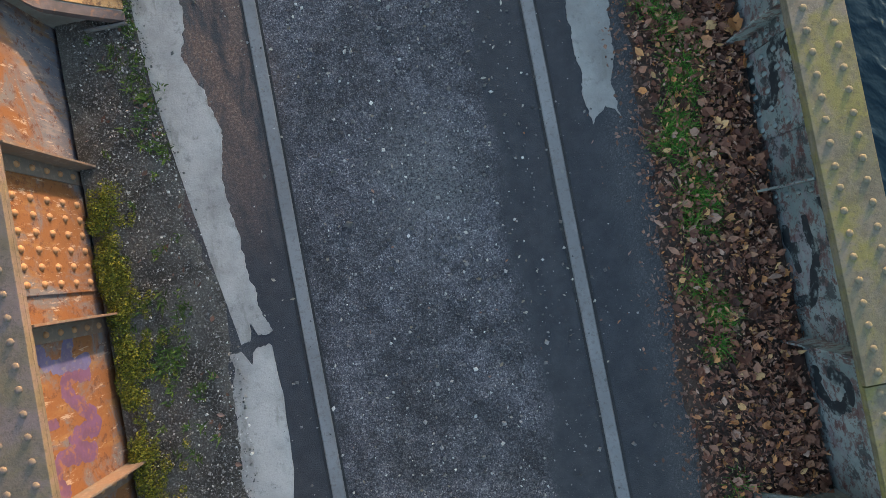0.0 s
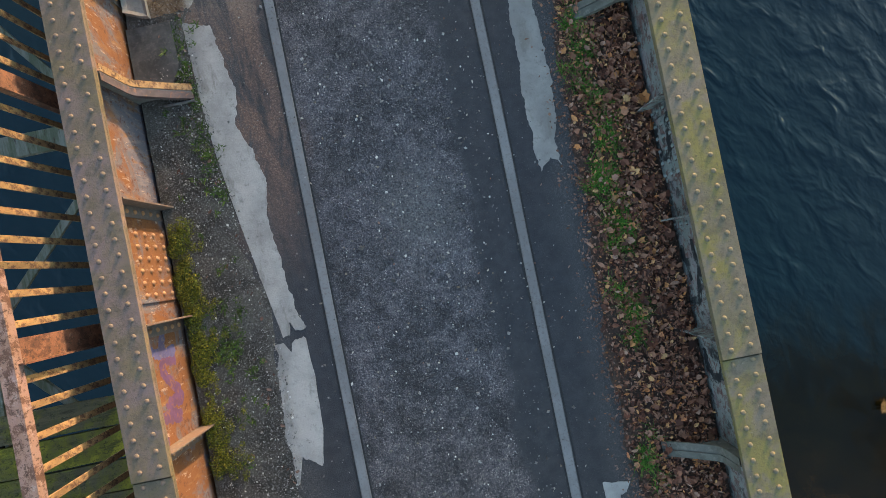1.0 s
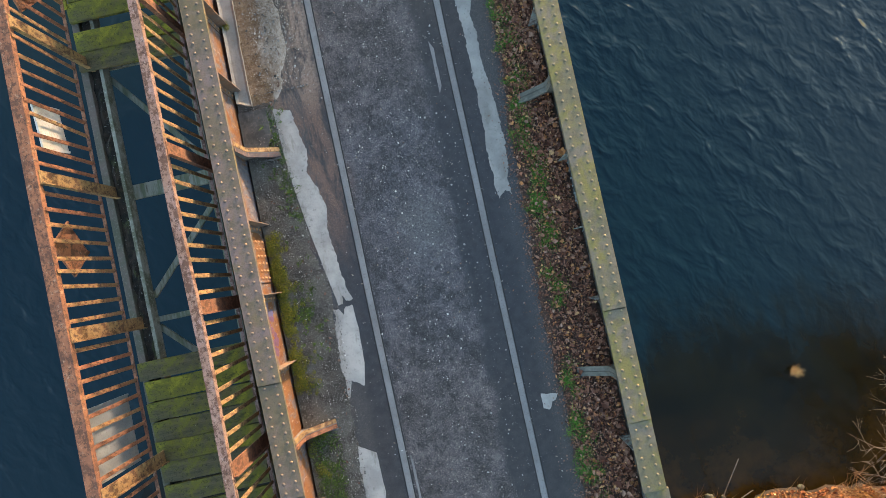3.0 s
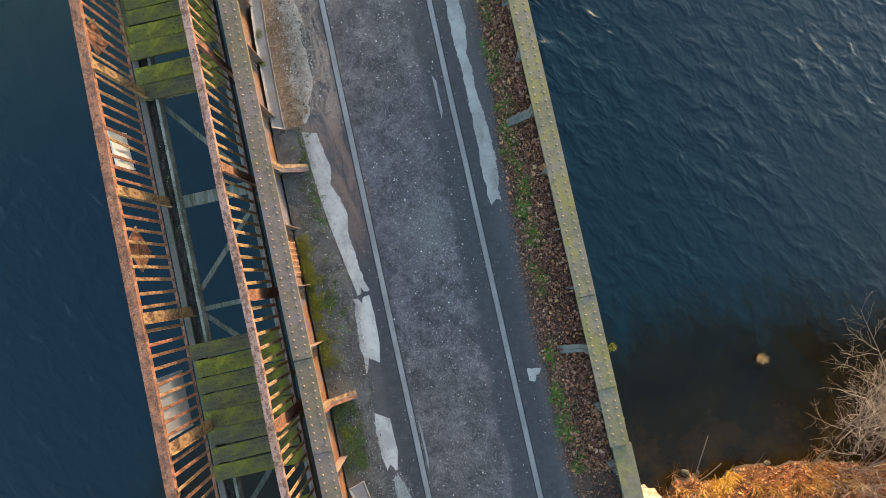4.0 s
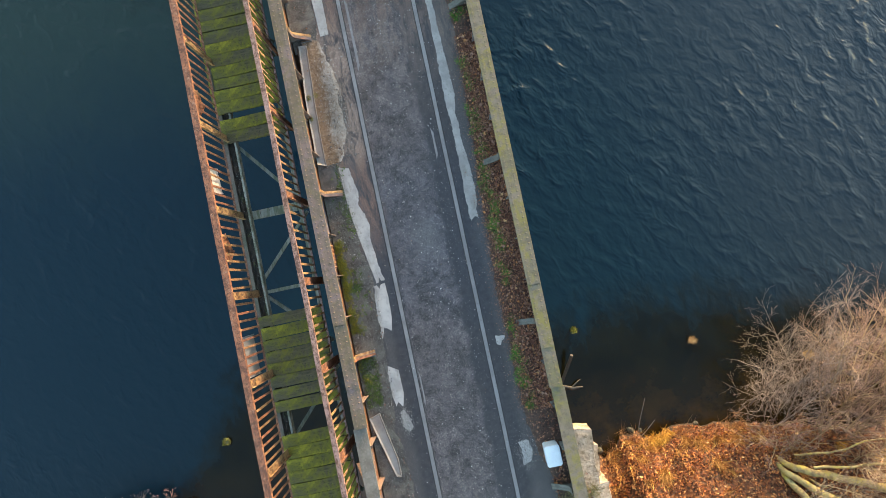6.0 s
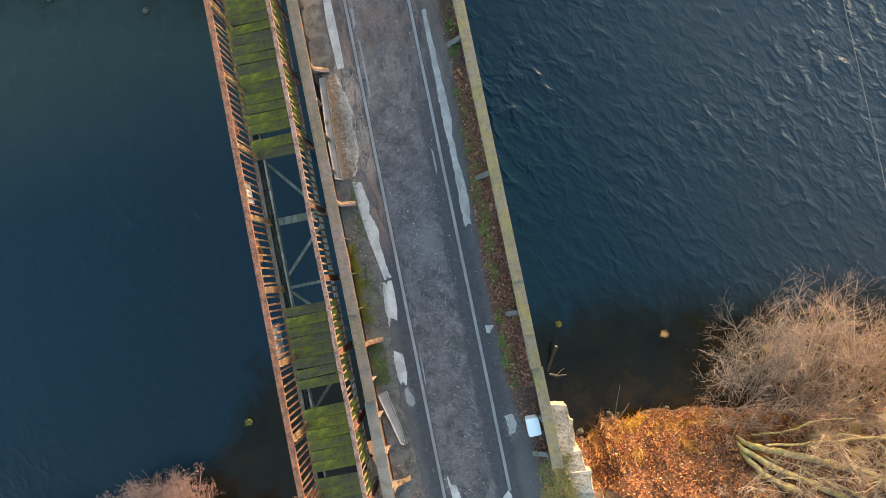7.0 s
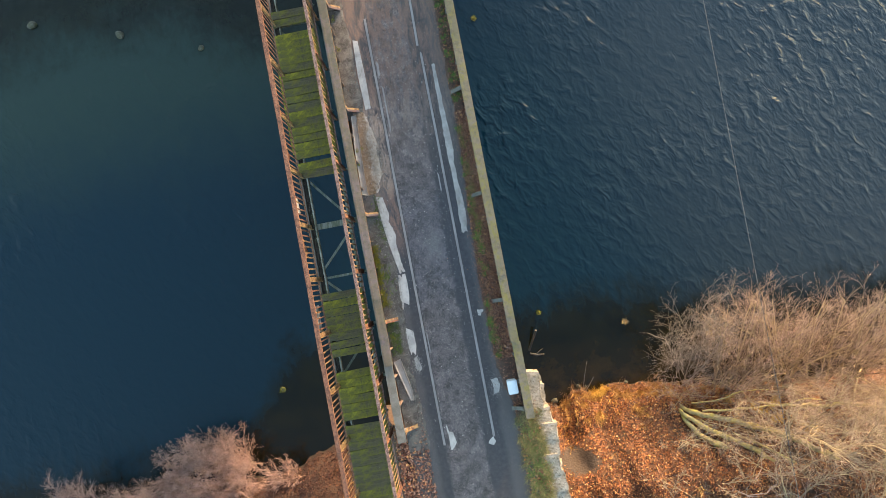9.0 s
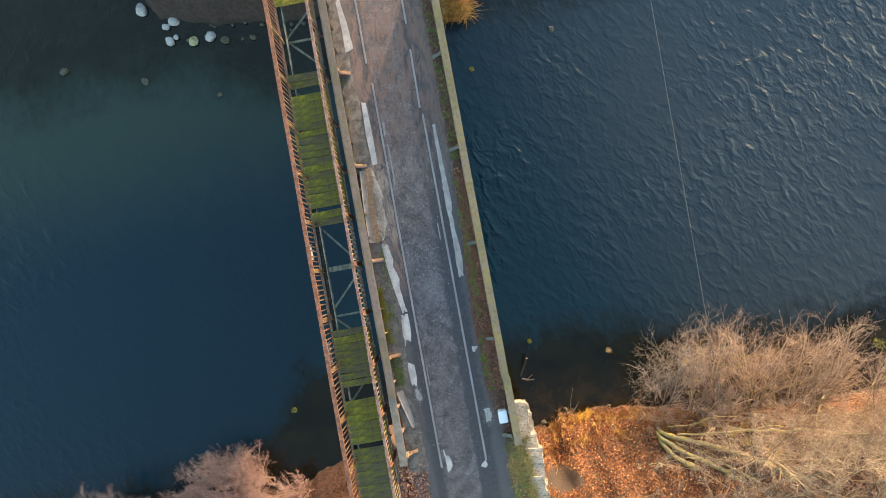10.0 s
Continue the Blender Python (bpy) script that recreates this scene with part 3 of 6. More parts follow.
def litter_ground():
    g = Graph("leafy bank soil", 0.95)
    leaf = g.cells(16, out="Color")
    colour = g.colours(leaf, (0.0, (0.026, 0.014, 0.009)), (0.4, (0.085, 0.038, 0.020)), (0.75, (0.18, 0.075, 0.032)), (1.0, (0.30, 0.17, 0.075)))
    colour = g.mix(g.ramp(g.noise(1.4, 6, 0.7), 0.48, 0.64, 0, 0.8), colour, (0.075, 0.05, 0.03))
    grey = g.mix(g.ramp(g.noise(6, 7, 0.75), 0.4, 0.62), (0.022, 0.023, 0.020), (0.095, 0.093, 0.088))
    colour = g.mix(g.ramp(g.axis("Y"), 4, 6), colour, grey)
    # soil left of the deck: damp, with shade put into its colour
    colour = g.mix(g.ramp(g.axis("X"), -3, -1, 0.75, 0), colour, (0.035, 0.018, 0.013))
    spot = g.nodes.new("ShaderNodeVectorMath")
    spot.operation = "DISTANCE"
    g.put(spot.inputs[0], g.stretch(0.5, 1, 0))
    spot.inputs[1].default_value = (1.75, -8.05, 0)
    mud = g.ramp(g.math("ADD", spot.outputs["Value"], g.math("MULTIPLY_ADD", g.noise(4), 0.3, -0.15)), 0.30, 0.44, 1, 0)
    colour = g.mix(mud, colour, (0.062, 0.046, 0.036))
    wet = g.ramp(g.math("ADD", g.axis("Z"), g.math("MULTIPLY", g.noise(3), 0.3)), -5.1, -4.75, 1, 0)
    colour = g.mix(wet, colour, (0.03, 0.024, 0.016))
    g.bump(g.cells(16), 0.012)
    return g.done(colour)


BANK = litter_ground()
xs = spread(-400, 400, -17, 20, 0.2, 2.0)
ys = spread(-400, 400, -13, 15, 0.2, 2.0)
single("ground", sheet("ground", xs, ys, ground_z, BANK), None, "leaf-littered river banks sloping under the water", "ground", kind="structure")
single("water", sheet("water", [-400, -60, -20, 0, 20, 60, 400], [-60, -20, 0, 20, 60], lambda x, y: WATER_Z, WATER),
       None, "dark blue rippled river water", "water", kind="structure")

ROAD_END = -40.0
single("road", boxes(((-1.76, ROAD_END, -0.30), (1.76, 45.0, 0.0))), ASPHALT,
       "worn dark asphalt deck with coarse grey aggregate", "road", kind="structure")
# ---- embankment and abutments ----
def embankment(name, y0, y1, label):
    """The raised approach that carries the road, with battered sides."""
    bm = bmesh.new()
    ny = 30
    rows_ = []
    for k in range(ny + 1):
        y = y0 + (y1 - y0) * k / ny
        row = []
        for x, z in ((-3.6, -5.6), (-2.05, -0.42), (-1.8, -0.06), (1.8, -0.06), (2.1, -0.10), (2.3, -0.5), (2.6, -5.6)):
            j = 0.10 * noise.noise(Vector((x * 2, y * 1.5, z)))
            row.append(bm.verts.new((x + (0.3 * j if z > -0.2 else j), y, z + (0.4 * j if z > -5 else 0))))
        rows_.append(row)
    for a, b in zip(rows_, rows_[1:]):
        for i in range(6):
            bm.faces.new((a[i], a[i + 1], b[i + 1], b[i]))
    bm.faces.new(rows_[0])
    bm.faces.new(rows_[-1][::-1])
    return single(name, bm, MUCK, label, "embankment", kind="structure")


embankment("embankment", ROAD_END, -5.35, "earth embankment carrying the road, covered in leaves")
embankment("embankment", 13.0, 45.0, "earth embankment carrying the road on the far bank")
single("abutment", boxes(((-2.1, -6.2, -6.5), (1.75, -5.3, -0.35)), bevel=0.05), STONE, "stone abutment under the deck end", "abutment", kind="structure")
single("abutment", boxes(((-2.1, 12.6, -6.5), (2.1, 13.4, -0.35)), bevel=0.05), STONE, "stone abutment under the deck end", "abutment", kind="structure")


def stone_block(w, d, h, seed):
    bm = bmesh.new()
    box(bm, (-w / 2, -d / 2, -h / 2), (w / 2, d / 2, h / 2))
    bmesh.ops.subdivide_edges(bm, edges=bm.edges[:], cuts=3, use_grid_fill=True)
    for v in bm.verts:
        v.co += noise.noise_vector(v.co * 4 + Vector((seed, seed * 2, 0))) * 0.06 + noise.noise_vector(v.co * 11 + Vector((seed, 0, 0))) * 0.03
        if v.co.z > h * 0.4:
            v.co.z = h * 0.5 + 0.25 * (v.co.z - h * 0.5)
    return bm


def wing_wall():
    """Rough limestone wall beside the deck end, course over course."""
    wall = thing("stone_wall", (2.2, -5.5, WATER_Z), "rough pale limestone wing wall with moss between the blocks", "wall", kind="structure")
    rng = random.Random(5)
    meshes = [mesh_of(stone_block(rng.uniform(0.42, 0.55), 0.62, 0.46, s), "block") for s in range(9)]
    for course in range(11):
        z = -0.27 - course * 0.46
        y = -4.2 - (0.3 if course % 2 else 0) - course * 0.16
        while y > -11.0:
            length = rng.uniform(0.35, 0.8) if course == 0 else rng.uniform(0.3, 0.7)
            x = between(-y, ((3.6, 2.12), (4.1, 2.22), (5.2, 2.22), (5.9, 2.36), (7.7, 2.36), (11, 2.36))) + course * 0.012
            ob = part("block", meshes[rng.randrange(9)], STONE, wall, at=(x + rng.uniform(-0.07, 0.07), y - length / 2, z + rng.uniform(-0.05, 0.03)))
            ob.scale = (rng.uniform(0.82, 1.08), length / 0.57, rng.uniform(0.9, 1.05))
            ob.rotation_euler = (rng.uniform(-0.06, 0.06), rng.uniform(-0.06, 0.06), rng.uniform(-0.14, 0.14))
            y -= length


# ---- rails set flush in the deck ----
def running_rail(x, y0, y1, label, x_far=None):
    """Head of a rail standing 6 mm out of the asphalt, with dark filler along both sides."""
    x_far = x if x_far is None else x_far
    n = max(2, int((y1 - y0) / 0.5))
    rail = thing("rail", ((x + x_far) / 2, (y0 + y1) / 2, 0.0), label, "rail", "rails in the deck")

    def strip(name, prof, material):
        bm = bmesh.new()
        rows_ = []
        for k in range(n + 1):
            y = y0 + (y1 - y0) * k / n
            cx = x + (x_far - x) * k / n + 0.006 * noise.noise(Vector((y * 0.7, x, 0)))
            rows_.append([bm.verts.new((cx + a + (0.004 * noise.noise(Vector((y * 3, a, 0))) if name == "filler" else 0), y, b)) for a, b in prof])
        for p, q in zip(rows_, rows_[1:]):
            for i in range(len(prof) - 1):
                bm.faces.new((p[i], p[i + 1], q[i + 1], q[i]))
        bm.faces.new(rows_[0])
        bm.faces.new(rows_[-1][::-1])
        part(name, bm, material, rail)

    strip("rail_head", [(-0.036, -0.02), (-0.036, 0.002), (-0.031, 0.007), (0.031, 0.007), (0.036, 0.002), (0.036, -0.02)], RAIL_STEEL)
    for s in (-1, 1):
        strip("filler", [(s * 0.0365, -0.02), (s * 0.0365, 0.0035), (s * 0.050, 0.0035), (s * 0.050, -0.02)], TAR)
    return rail


TAR = mottled("old tar", (0.012, 0.012, 0.014), (0.022, 0.022, 0.024), (0.06, 0.055, 0.05), 8, 60, 0.7)
running_rail(0.7535, -5.83, 6.0, "worn steel rail set flush in the asphalt")
running_rail(0.70, 6.25, 8.3, "short steel rail length set in the asphalt", 0.73)
running_rail(-0.7535, -5.83, 7.4, "worn steel rail set flush in the asphalt")
running_rail(-0.83, 8.1, 13.5, "steel rail length set in sandy asphalt")
running_rail(0.76, 9.2, 13.5, "steel rail length set in sandy asphalt")


def guard_strip(x, y0, y1, w):
    return single("rail", slab(((x - w / 2, y0), (x + w / 2, y0 + 0.1), (x + w / 2, y1 - 0.1), (x - w / 2, y1)), 0.005, 0.02, 0.012, y0, 0.08),
                  RAIL_STEEL, "narrow bared strip beside the rail", "rail", "bared strips")


for x, y0, y1, w in ((-0.60, 3.75, 5.25, 0.05), (-0.63, 5.5, 6.05, 0.07), (0.58, 1.65, 2.3, 0.045), (-0.66, -3.1, -2.4, 0.025)):
    guard_strip(x, y0, y1, w)

# ---- bared concrete along the deck edges ----
def bared(points, label, z=0.006, thick=0.03, rough=0.032, seed=1.0, material=CONCRETE):
    return single("concrete_strip", slab(points, z, thick, rough, seed), material, label, "concrete", "bared concrete strips")


bared(((-1.42, 1.90), (-1.40, 1.46), (-1.38, 1.10), (-1.34, 0.74), (-1.28, 0.35), (-1.21, -0.08), (-1.13, -0.53), (-1.075, -0.53), (-1.06, -0.43), (-1.03, -0.50), (-0.955, -0.49), (-1.00, -0.34),
       (-1.04, -0.02), (-1.07, 0.40), (-1.03, 0.61), (-1.08, 0.88), (-1.17, 1.09), (-1.12, 1.35), (-1.22, 1.85)),
      "long pale concrete strip with an eroded asphalt edge", seed=1.3)
bared(((-1.20, -0.58), (-1.14, -0.57), (-1.09, -0.66), (-1.05, -0.58), (-0.97, -0.57), (-0.955, -0.85), (-0.97, -1.25), (-1.02, -1.50), (-1.16, -1.42), (-1.22, -1.62), (-1.26, -1.35), (-1.24, -1.00)),
      "pale concrete patch between asphalt and gravel", seed=2.7)
bared(((-1.25, -2.18), (-1.05, -2.30), (-1.04, -2.77), (-1.10, -3.02), (-1.18, -2.92), (-1.24, -3.0), (-1.29, -2.51)), "worn pale concrete patch", seed=4.1)
bared(((1.005, 5.6), (1.09, 5.6), (1.13, 4.40), (1.15, 3.6), (1.16, 3.2), (1.18, 2.86), (1.12, 2.53), (1.12, 2.18), (1.14, 1.82), (1.17, 1.47), (1.19, 0.95), (1.17, 0.67), (1.12, 0.49), (1.14, 0.31), (1.07, 0.38), (0.98, 0.29), (0.965, 0.42), (0.96, 0.68), (0.985, 1.5), (0.99, 2.2), (0.97, 2.8), (0.98, 3.5)),
      "long grey concrete strip beside the leaf litter", seed=5.9, material=WORN_CONCRETE)
bared(((0.96, -2.03), (1.16, -2.06), (1.12, -2.13), (1.07, -2.14), (1.03, -2.22), (0.96, -2.20)), "small pale concrete patch", rough=0.015, seed=6.2)
bared(((-0.60, -5.22), (-0.56, -5.45), (-0.44, -5.50), (-0.38, -5.82), (-0.47, -5.95), (-0.58, -6.02), (-0.59, -5.75)), "pale concrete patch at the rail end", seed=7.7)
bared(((-1.20, -3.14), (-1.10, -3.08), (-1.04, -3.25), (-0.98, -3.45), (-1.06, -3.52), (-1.18, -3.42)), "scuffed pale patch in the asphalt", 0.004, 0.02, 0.06, 11.5)
bared(((0.95, -4.15), (1.16, -4.12), (1.22, -4.32), (1.14, -4.58), (0.98, -4.62), (1.03, -4.4)), "scuffed pale patch in the asphalt", 0.004, 0.02, 0.06, 12.5)
bared(((0.72, -5.82), (0.78, -5.98), (0.70, -6.08), (0.55, -6.0), (0.62, -5.9)), "small pale concrete patch at the rail end", rough=0.02, seed=8.8)
bared(((-1.24, 4.60), (-1.07, 4.62), (-1.06, 5.6), (-1.09, 6.75), (-1.24, 6.80), (-1.28, 5.7)), "pale concrete edging length", 0.02, 0.06, 0.015, 9.1)
bared(((-1.47, 8.58), (-1.18, 8.70), (-1.25, 9.6), (-1.37, 10.5), (-1.5, 10.4), (-1.46, 9.4)), "pale concrete edging length", 0.02, 0.06, 0.02, 10.1)


def kerb(points, label, seed, z=0.07):
    bm = bmesh.new()
    ring = [bm.verts.new((p.x, p.y, z)) for p in outline(points, 0.05, 0.008, seed)]
    top = bm.faces.new(ring)
    if top.normal.z < 0:
        top.normal_flip()
    rim = list(top.edges)
    low = bmesh.ops.extrude_edge_only(bm, edges=rim)["geom"]
    for v in low:
        if isinstance(v, bmesh.types.BMVert):
            v.co.z -= 0.12
    bmesh.ops.inset_region(bm, faces=[top], thickness=0.03, use_even_offset=True)
    for v in ring:
        v.co.z -= 0.022
    bmesh.ops.triangulate(bm, faces=[f for f in bm.faces if len(f.verts) > 4])
    return single("kerb_stone", bm, KERB_CONCRETE, label, "kerb", "concrete kerbs")


kerb(((-1.81, 2.04), (-1.64, 1.98), (-1.63, 2.6), (-1.61, 3.3), (-1.55, 4.47), (-1.71, 4.48), (-1.79, 3.3), (-1.80, 2.6)), "weathered concrete kerb beside the girder", 3.3)
kerb(((-1.80, -3.12), (-1.58, -3.05), (-1.50, -3.5), (-1.40, -4.0), (-1.40, -4.35), (-1.50, -4.30), (-1.66, -3.7)), "tilted concrete kerb broken loose from the deck", 6.3, 0.07)


# ---- strips of soil on the deck ----
LEFT_EDGE = ((-6.0, -1.15), (-4.6, -1.2), (-3.5, -1.3), (-2.9, -1.27), (-1.6, -1.2), (-0.55, -1.17), (0.35, -1.28), (1.1, -1.36), (1.9, -1.40), (2.1, -1.28), (2.5, -1.14), (3.0, -1.06), (3.8, -1.12), (4.3, -1.22), (4.6, -1.28), (6.8, -1.3), (8.0, -1.35), (13.0, -1.35))
RIGHT_EDGE = ((-6.0, 1.55), (-5.0, 1.52), (-4.4, 1.30), (-3.7, 1.20), (-2.4, 1.20), (-1.2, 1.17), (-0.4, 1.20), (0.3, 1.24), (1.0, 1.25), (1.6, 1.33), (3.6, 1.42), (5.8, 1.40), (13.0, 1.40))


def verge(name, wall_x, table, y0, y1, material, label, rise, lip=0.010):
    """A low ragged strip of soil between the girder and the asphalt."""
    n, m = int((y1 - y0) / 0.06), 9
    verts, faces = [], []
    for j in range(n + 1):
        y = y0 + (y1 - y0) * j / n
        e = between(y, table) + 0.07 * noise.noise(Vector((y * 2.2, wall_x, 0))) + 0.05 * noise.noise(Vector((y * 7, wall_x, 2))) + 0.025 * noise.noise(Vector((y * 19, wall_x, 2)))
        for i in range(m + 1):
            f = i / m
            x = wall_x + (e - wall_x) * f
            lump = 0.5 + 0.5 * noise.noise(Vector((x * 5, y * 5, 0))) + 0.25 * noise.noise(Vector((x * 14, y * 14, 0)))
            fade = min(1, (y - y0) / 0.35, (y1 - y) / 0.35)
            verts.append((x, y, -0.006 + fade * (rise * (1 - f) ** 0.5 * (0.4 + 0.6 * lump) + (lip if f < 1 else 0))))
    k = m + 1
    for j in range(n):
        for i in range(m):
            a = (j * k + i, j * k + i + 1, (j + 1) * k + i + 1, (j + 1) * k + i)
            faces.append(a if wall_x < 0 else a[::-1])
    return single(name, raw(name, verts, faces, material, True), None, label, "soil", kind="structure")


verge("soil_strip", -1.82, LEFT_EDGE, -6.0, 2.2, SOIL, "dark gravelly soil along the girder", 0.035)
verge("soil_strip", -1.64, LEFT_EDGE, 1.85, 4.75, SAND, "heap of sandy grit and pebbles by the kerb", 0.06, 0.004)
verge("soil_strip", -1.82, LEFT_EDGE, 4.35, 13.0, SOIL, "dark gravelly soil along the girder", 0.035)
verge("soil_strip", 1.84, RIGHT_EDGE, -6.0, 13.0, MUCK, "leafy soil along the girder", 0.06)
single("drain_slab", slab(((-1.83, 1.47), (-1.56, 1.46), (-1.49, 1.60), (-1.50, 1.93), (-1.83, 1.93)), 0.035, 0.05, 0.012, 2.2), mottled("damp concrete", (0.085, 0.088, 0.090), (0.045, 0.047, 0.050), (0.17, 0.16, 0.15), 6, 30, amount=0.4), "damp bare concrete ledge by the girder", "concrete")
# ---- plate girders ----
def dome(r, h, name):
    """A rivet head."""
    bm = bmesh.new()
    rings = [(r, 0.0), (r * 0.93, h * 0.42), (r * 0.6, h * 0.86)]
    rows_ = [[bm.verts.new((a * math.cos(k * math.pi / 4), a * math.sin(k * math.pi / 4), b)) for k in range(8)] for a, b in rings]
    top = bm.verts.new((0, 0, h))
    for a, b in zip(rows_, rows_[1:]):
        for i in range(8):
            bm.faces.new((a[i], a[(i + 1) % 8], b[(i + 1) % 8], b[i]))
    for i in range(8):
        bm.faces.new((rows_[-1][i], rows_[-1][(i + 1) % 8], top))
    return mesh_of(bm, name, True)


def domes_joined(places, r, h, material):
    verts, faces = [], []
    for x, y, z in places:
        s = len(verts)
        for a, b in ((r, 0.0), (r * 0.75, h * 0.75)):
            verts += [(x + a * math.cos(k * math.pi / 3), y + a * math.sin(k * math.pi / 3), z + b) for k in range(6)]
        verts.append((x, y, z + h))
        for i in range(6):
            j = (i + 1) % 6
            faces += [(s + i, s + j, s + 6 + j, s + 6 + i), (s + 6 + i, s + 6 + j, s + 12)]
    return raw("rivet", verts, faces, material, True)


STEP = 0.81                     # stiffener spacing; a knee bracket every fourth
BRACKETS = [1.38 + 4 * STEP * k for k in range(-2, 4)]


def girder(side, top, flange_paint_, web_paint, stiff_paint, bracket_paint, label):
    """A riveted plate girder along the deck edge. side: -1 or 1; top: height of its upper flange."""
    cx = 1.855 * side
    y0, y1 = -3.12, 11.3
    g = thing("plate_girder", (cx, 4.0, -1.0), label, "girder", "riveted bridge girders")
    half = 0.125
    def face(a, b):             # a span from the web towards the deck
        return sorted((cx - side * a, cx - side * b))
    top_flange = part("top_flange", boxes(((cx - half, y0, top - 0.05), (cx + half, y1, top - 0.028)), bevel=0.004), flange_paint_, g)
    rivet_paint = flange_paint_
    head = dome(0.0175, 0.010, "rivet")
    head.materials.append(rivet_paint)
    spans = ((y0, -2.38, 0.0), (-2.372, -1.175, 0.012), (-1.167, 8.6, 0.024), (8.608, 9.8, 0.012), (9.808, y1, 0.0))
    far_heads = []
    for a, b, lift in spans:
        plate = part("cover_plate", boxes(((cx - half, a, top - 0.0275), (cx + half, b, top - 0.024 + lift)), bevel=0.003), flange_paint_, g)
        k = 0
        y = a + 0.055
        while y < b - 0.03:
            for off in (-0.062, 0.062):
                place = (cx + off + random.uniform(-0.003, 0.003), y + (0.012 if off > 0 else 0) + random.uniform(-0.004, 0.004), top - 0.0245 + lift)
                if y < 6.0:
                    part("rivet", head, None, plate, at=place)
                else:
                    far_heads.append(place)
            y += 0.101
    tagged(part("rivet_row", domes_joined(far_heads, 0.019, 0.016, rivet_paint), None, g), kind="stuff")
    # plain lighter plate that runs on over the abutment
    part("end_plate", boxes(((cx - 0.125 + 0.03 * side, -5.35, top - 0.10), (cx + 0.125 + 0.03 * side, y0 - 0.004, top - 0.06)), bevel=0.004), flange_paint_ if side > 0 else mottled("weathered grey plate", (0.16, 0.155, 0.14), (0.11, 0.105, 0.09), (0.26, 0.25, 0.22), 4, 30, 0.8), g)
    part("web", boxes(((cx - 0.007, y0, -0.95), (cx + 0.007, y1, top - 0.051)), ((cx - 0.007, -5.3, -0.95), (cx + 0.007, y0 - 0.001, top - 0.101))), web_paint, g)
    for s in (-1, 1):
        xa, xb = sorted((cx + s * 0.0075, cx + s * 0.10))
        xc, xd = sorted((cx + s * 0.0075, cx + s * 0.020))
        part("flange_angle", boxes(((xa, y0, top - 0.064), (xb, y1, top - 0.0505)), ((xc, y0, top - 0.15), (xd, y1, top - 0.0645))), web_paint, g)
    part("bottom_flange", boxes(((cx - half, y0, -0.98), (cx + half, y1, -0.95)), bevel=0.004), flange_paint_, g)
    lows = [1.38 + STEP * k for k in range(-8, 12)]
    side_head = dome(0.017, 0.014, "rivet")
    side_head.materials.append(RIVET_RUST if side < 0 else web_paint)
    turn = pose(0, 0, 0, 0, -90 * side, 0)
    for y in lows:
        if any(abs(y - b) < 0.1 for b in BRACKETS):
            continue
        xa, xb = face(0.0075, 0.125)
        xc, xd = face(0.0075, 0.018)
        stiff = part("stiffener", boxes(((xa, y - 0.006, -0.4), (xb, y + 0.006, top - 0.066)), ((xc, y - 0.085, -0.4), (xd, y - 0.0065, top - 0.151)), bevel=0.002), stiff_paint, g)
        if -3.2 < y < 3.5:
            for k in range(5):
                r = part("rivet", side_head, None, stiff, at=(cx - side * 0.018, y - 0.046, 0.08 + 0.105 * k))
                r.rotation_euler = turn.to_euler()
    for y in BRACKETS:
        knee(g, side, cx, y, top, bracket_paint)
    return g


def knee(parent, side, cx, y, top, paint):
    """A knee bracket: a gusset plate with a bent pair of angles along its edge, ending on the deck."""
    prof = [(0.125, top - 0.07), (0.128, 0.42), (0.134, 0.36), (0.15, 0.325), (0.30, 0.165), (0.43, 0.045)]
    bm = bmesh.new()
    for s in (-0.005, 0.005):
        pts = [(cx - side * 0.008, y + s, -0.3)] + [(cx - side * 0.40, y + s, -0.3)] + [(cx - side * (a - 0.004), y + s, z - 0.004) for a, z in prof[::-1]] + [(cx - side * 0.008, y + s, top - 0.07)]
        bm.faces.new([bm.verts.new(p) for p in pts])
    bm.faces.ensure_lookup_table()
    bmesh.ops.bridge_loops(bm, edges=bm.edges[:])
    bracket = part("bracket", bm, paint, parent)
    for s, w in ((-1, 0.055), (1, 0.055)):
        strip = bmesh.new()
        rows_ = []
        for a, z in prof:
            x = cx - side * a
            lip = 0.062 if s < 0 else 0.012
            rows_.append([strip.verts.new((x, y + s * 0.006, z)), strip.verts.new((x, y + s * w, z - (0.006 if s < 0 else 0))),
                          strip.verts.new((x + side * 0.010, y + s * w, z - lip)), strip.verts.new((x + side * 0.010, y + s * (w - 0.010), z - lip)),
                          strip.verts.new((x + side * 0.004, y + s * (w - 0.012), z - 0.018 if s < 0 else z - 0.012)), strip.verts.new((x + side * 0.004, y + s * 0.006, z - 0.012))])
        for a, b in zip(rows_, rows_[1:]):
            for i in range(6):
                strip.faces.new((a[i], a[(i + 1) % 6], b[(i + 1) % 6], b[i]))
        strip.faces.new(rows_[0])
        strip.faces.new(rows_[-1][::-1])
        part("edge_angle", strip, RUST_PALE if side < 0 and s > 0 else (paint if side > 0 else PURPLE_STEEL if y > 0 else RUST), bracket)
    part("foot_angle", boxes((tuple(sorted((cx - side * 0.20, cx - side * 0.43)))[:1] + (y - 0.075, -0.01), tuple(sorted((cx - side * 0.20, cx - side * 0.43)))[1:] + (y - 0.062, 0.05)), bevel=0.002), paint, bracket)


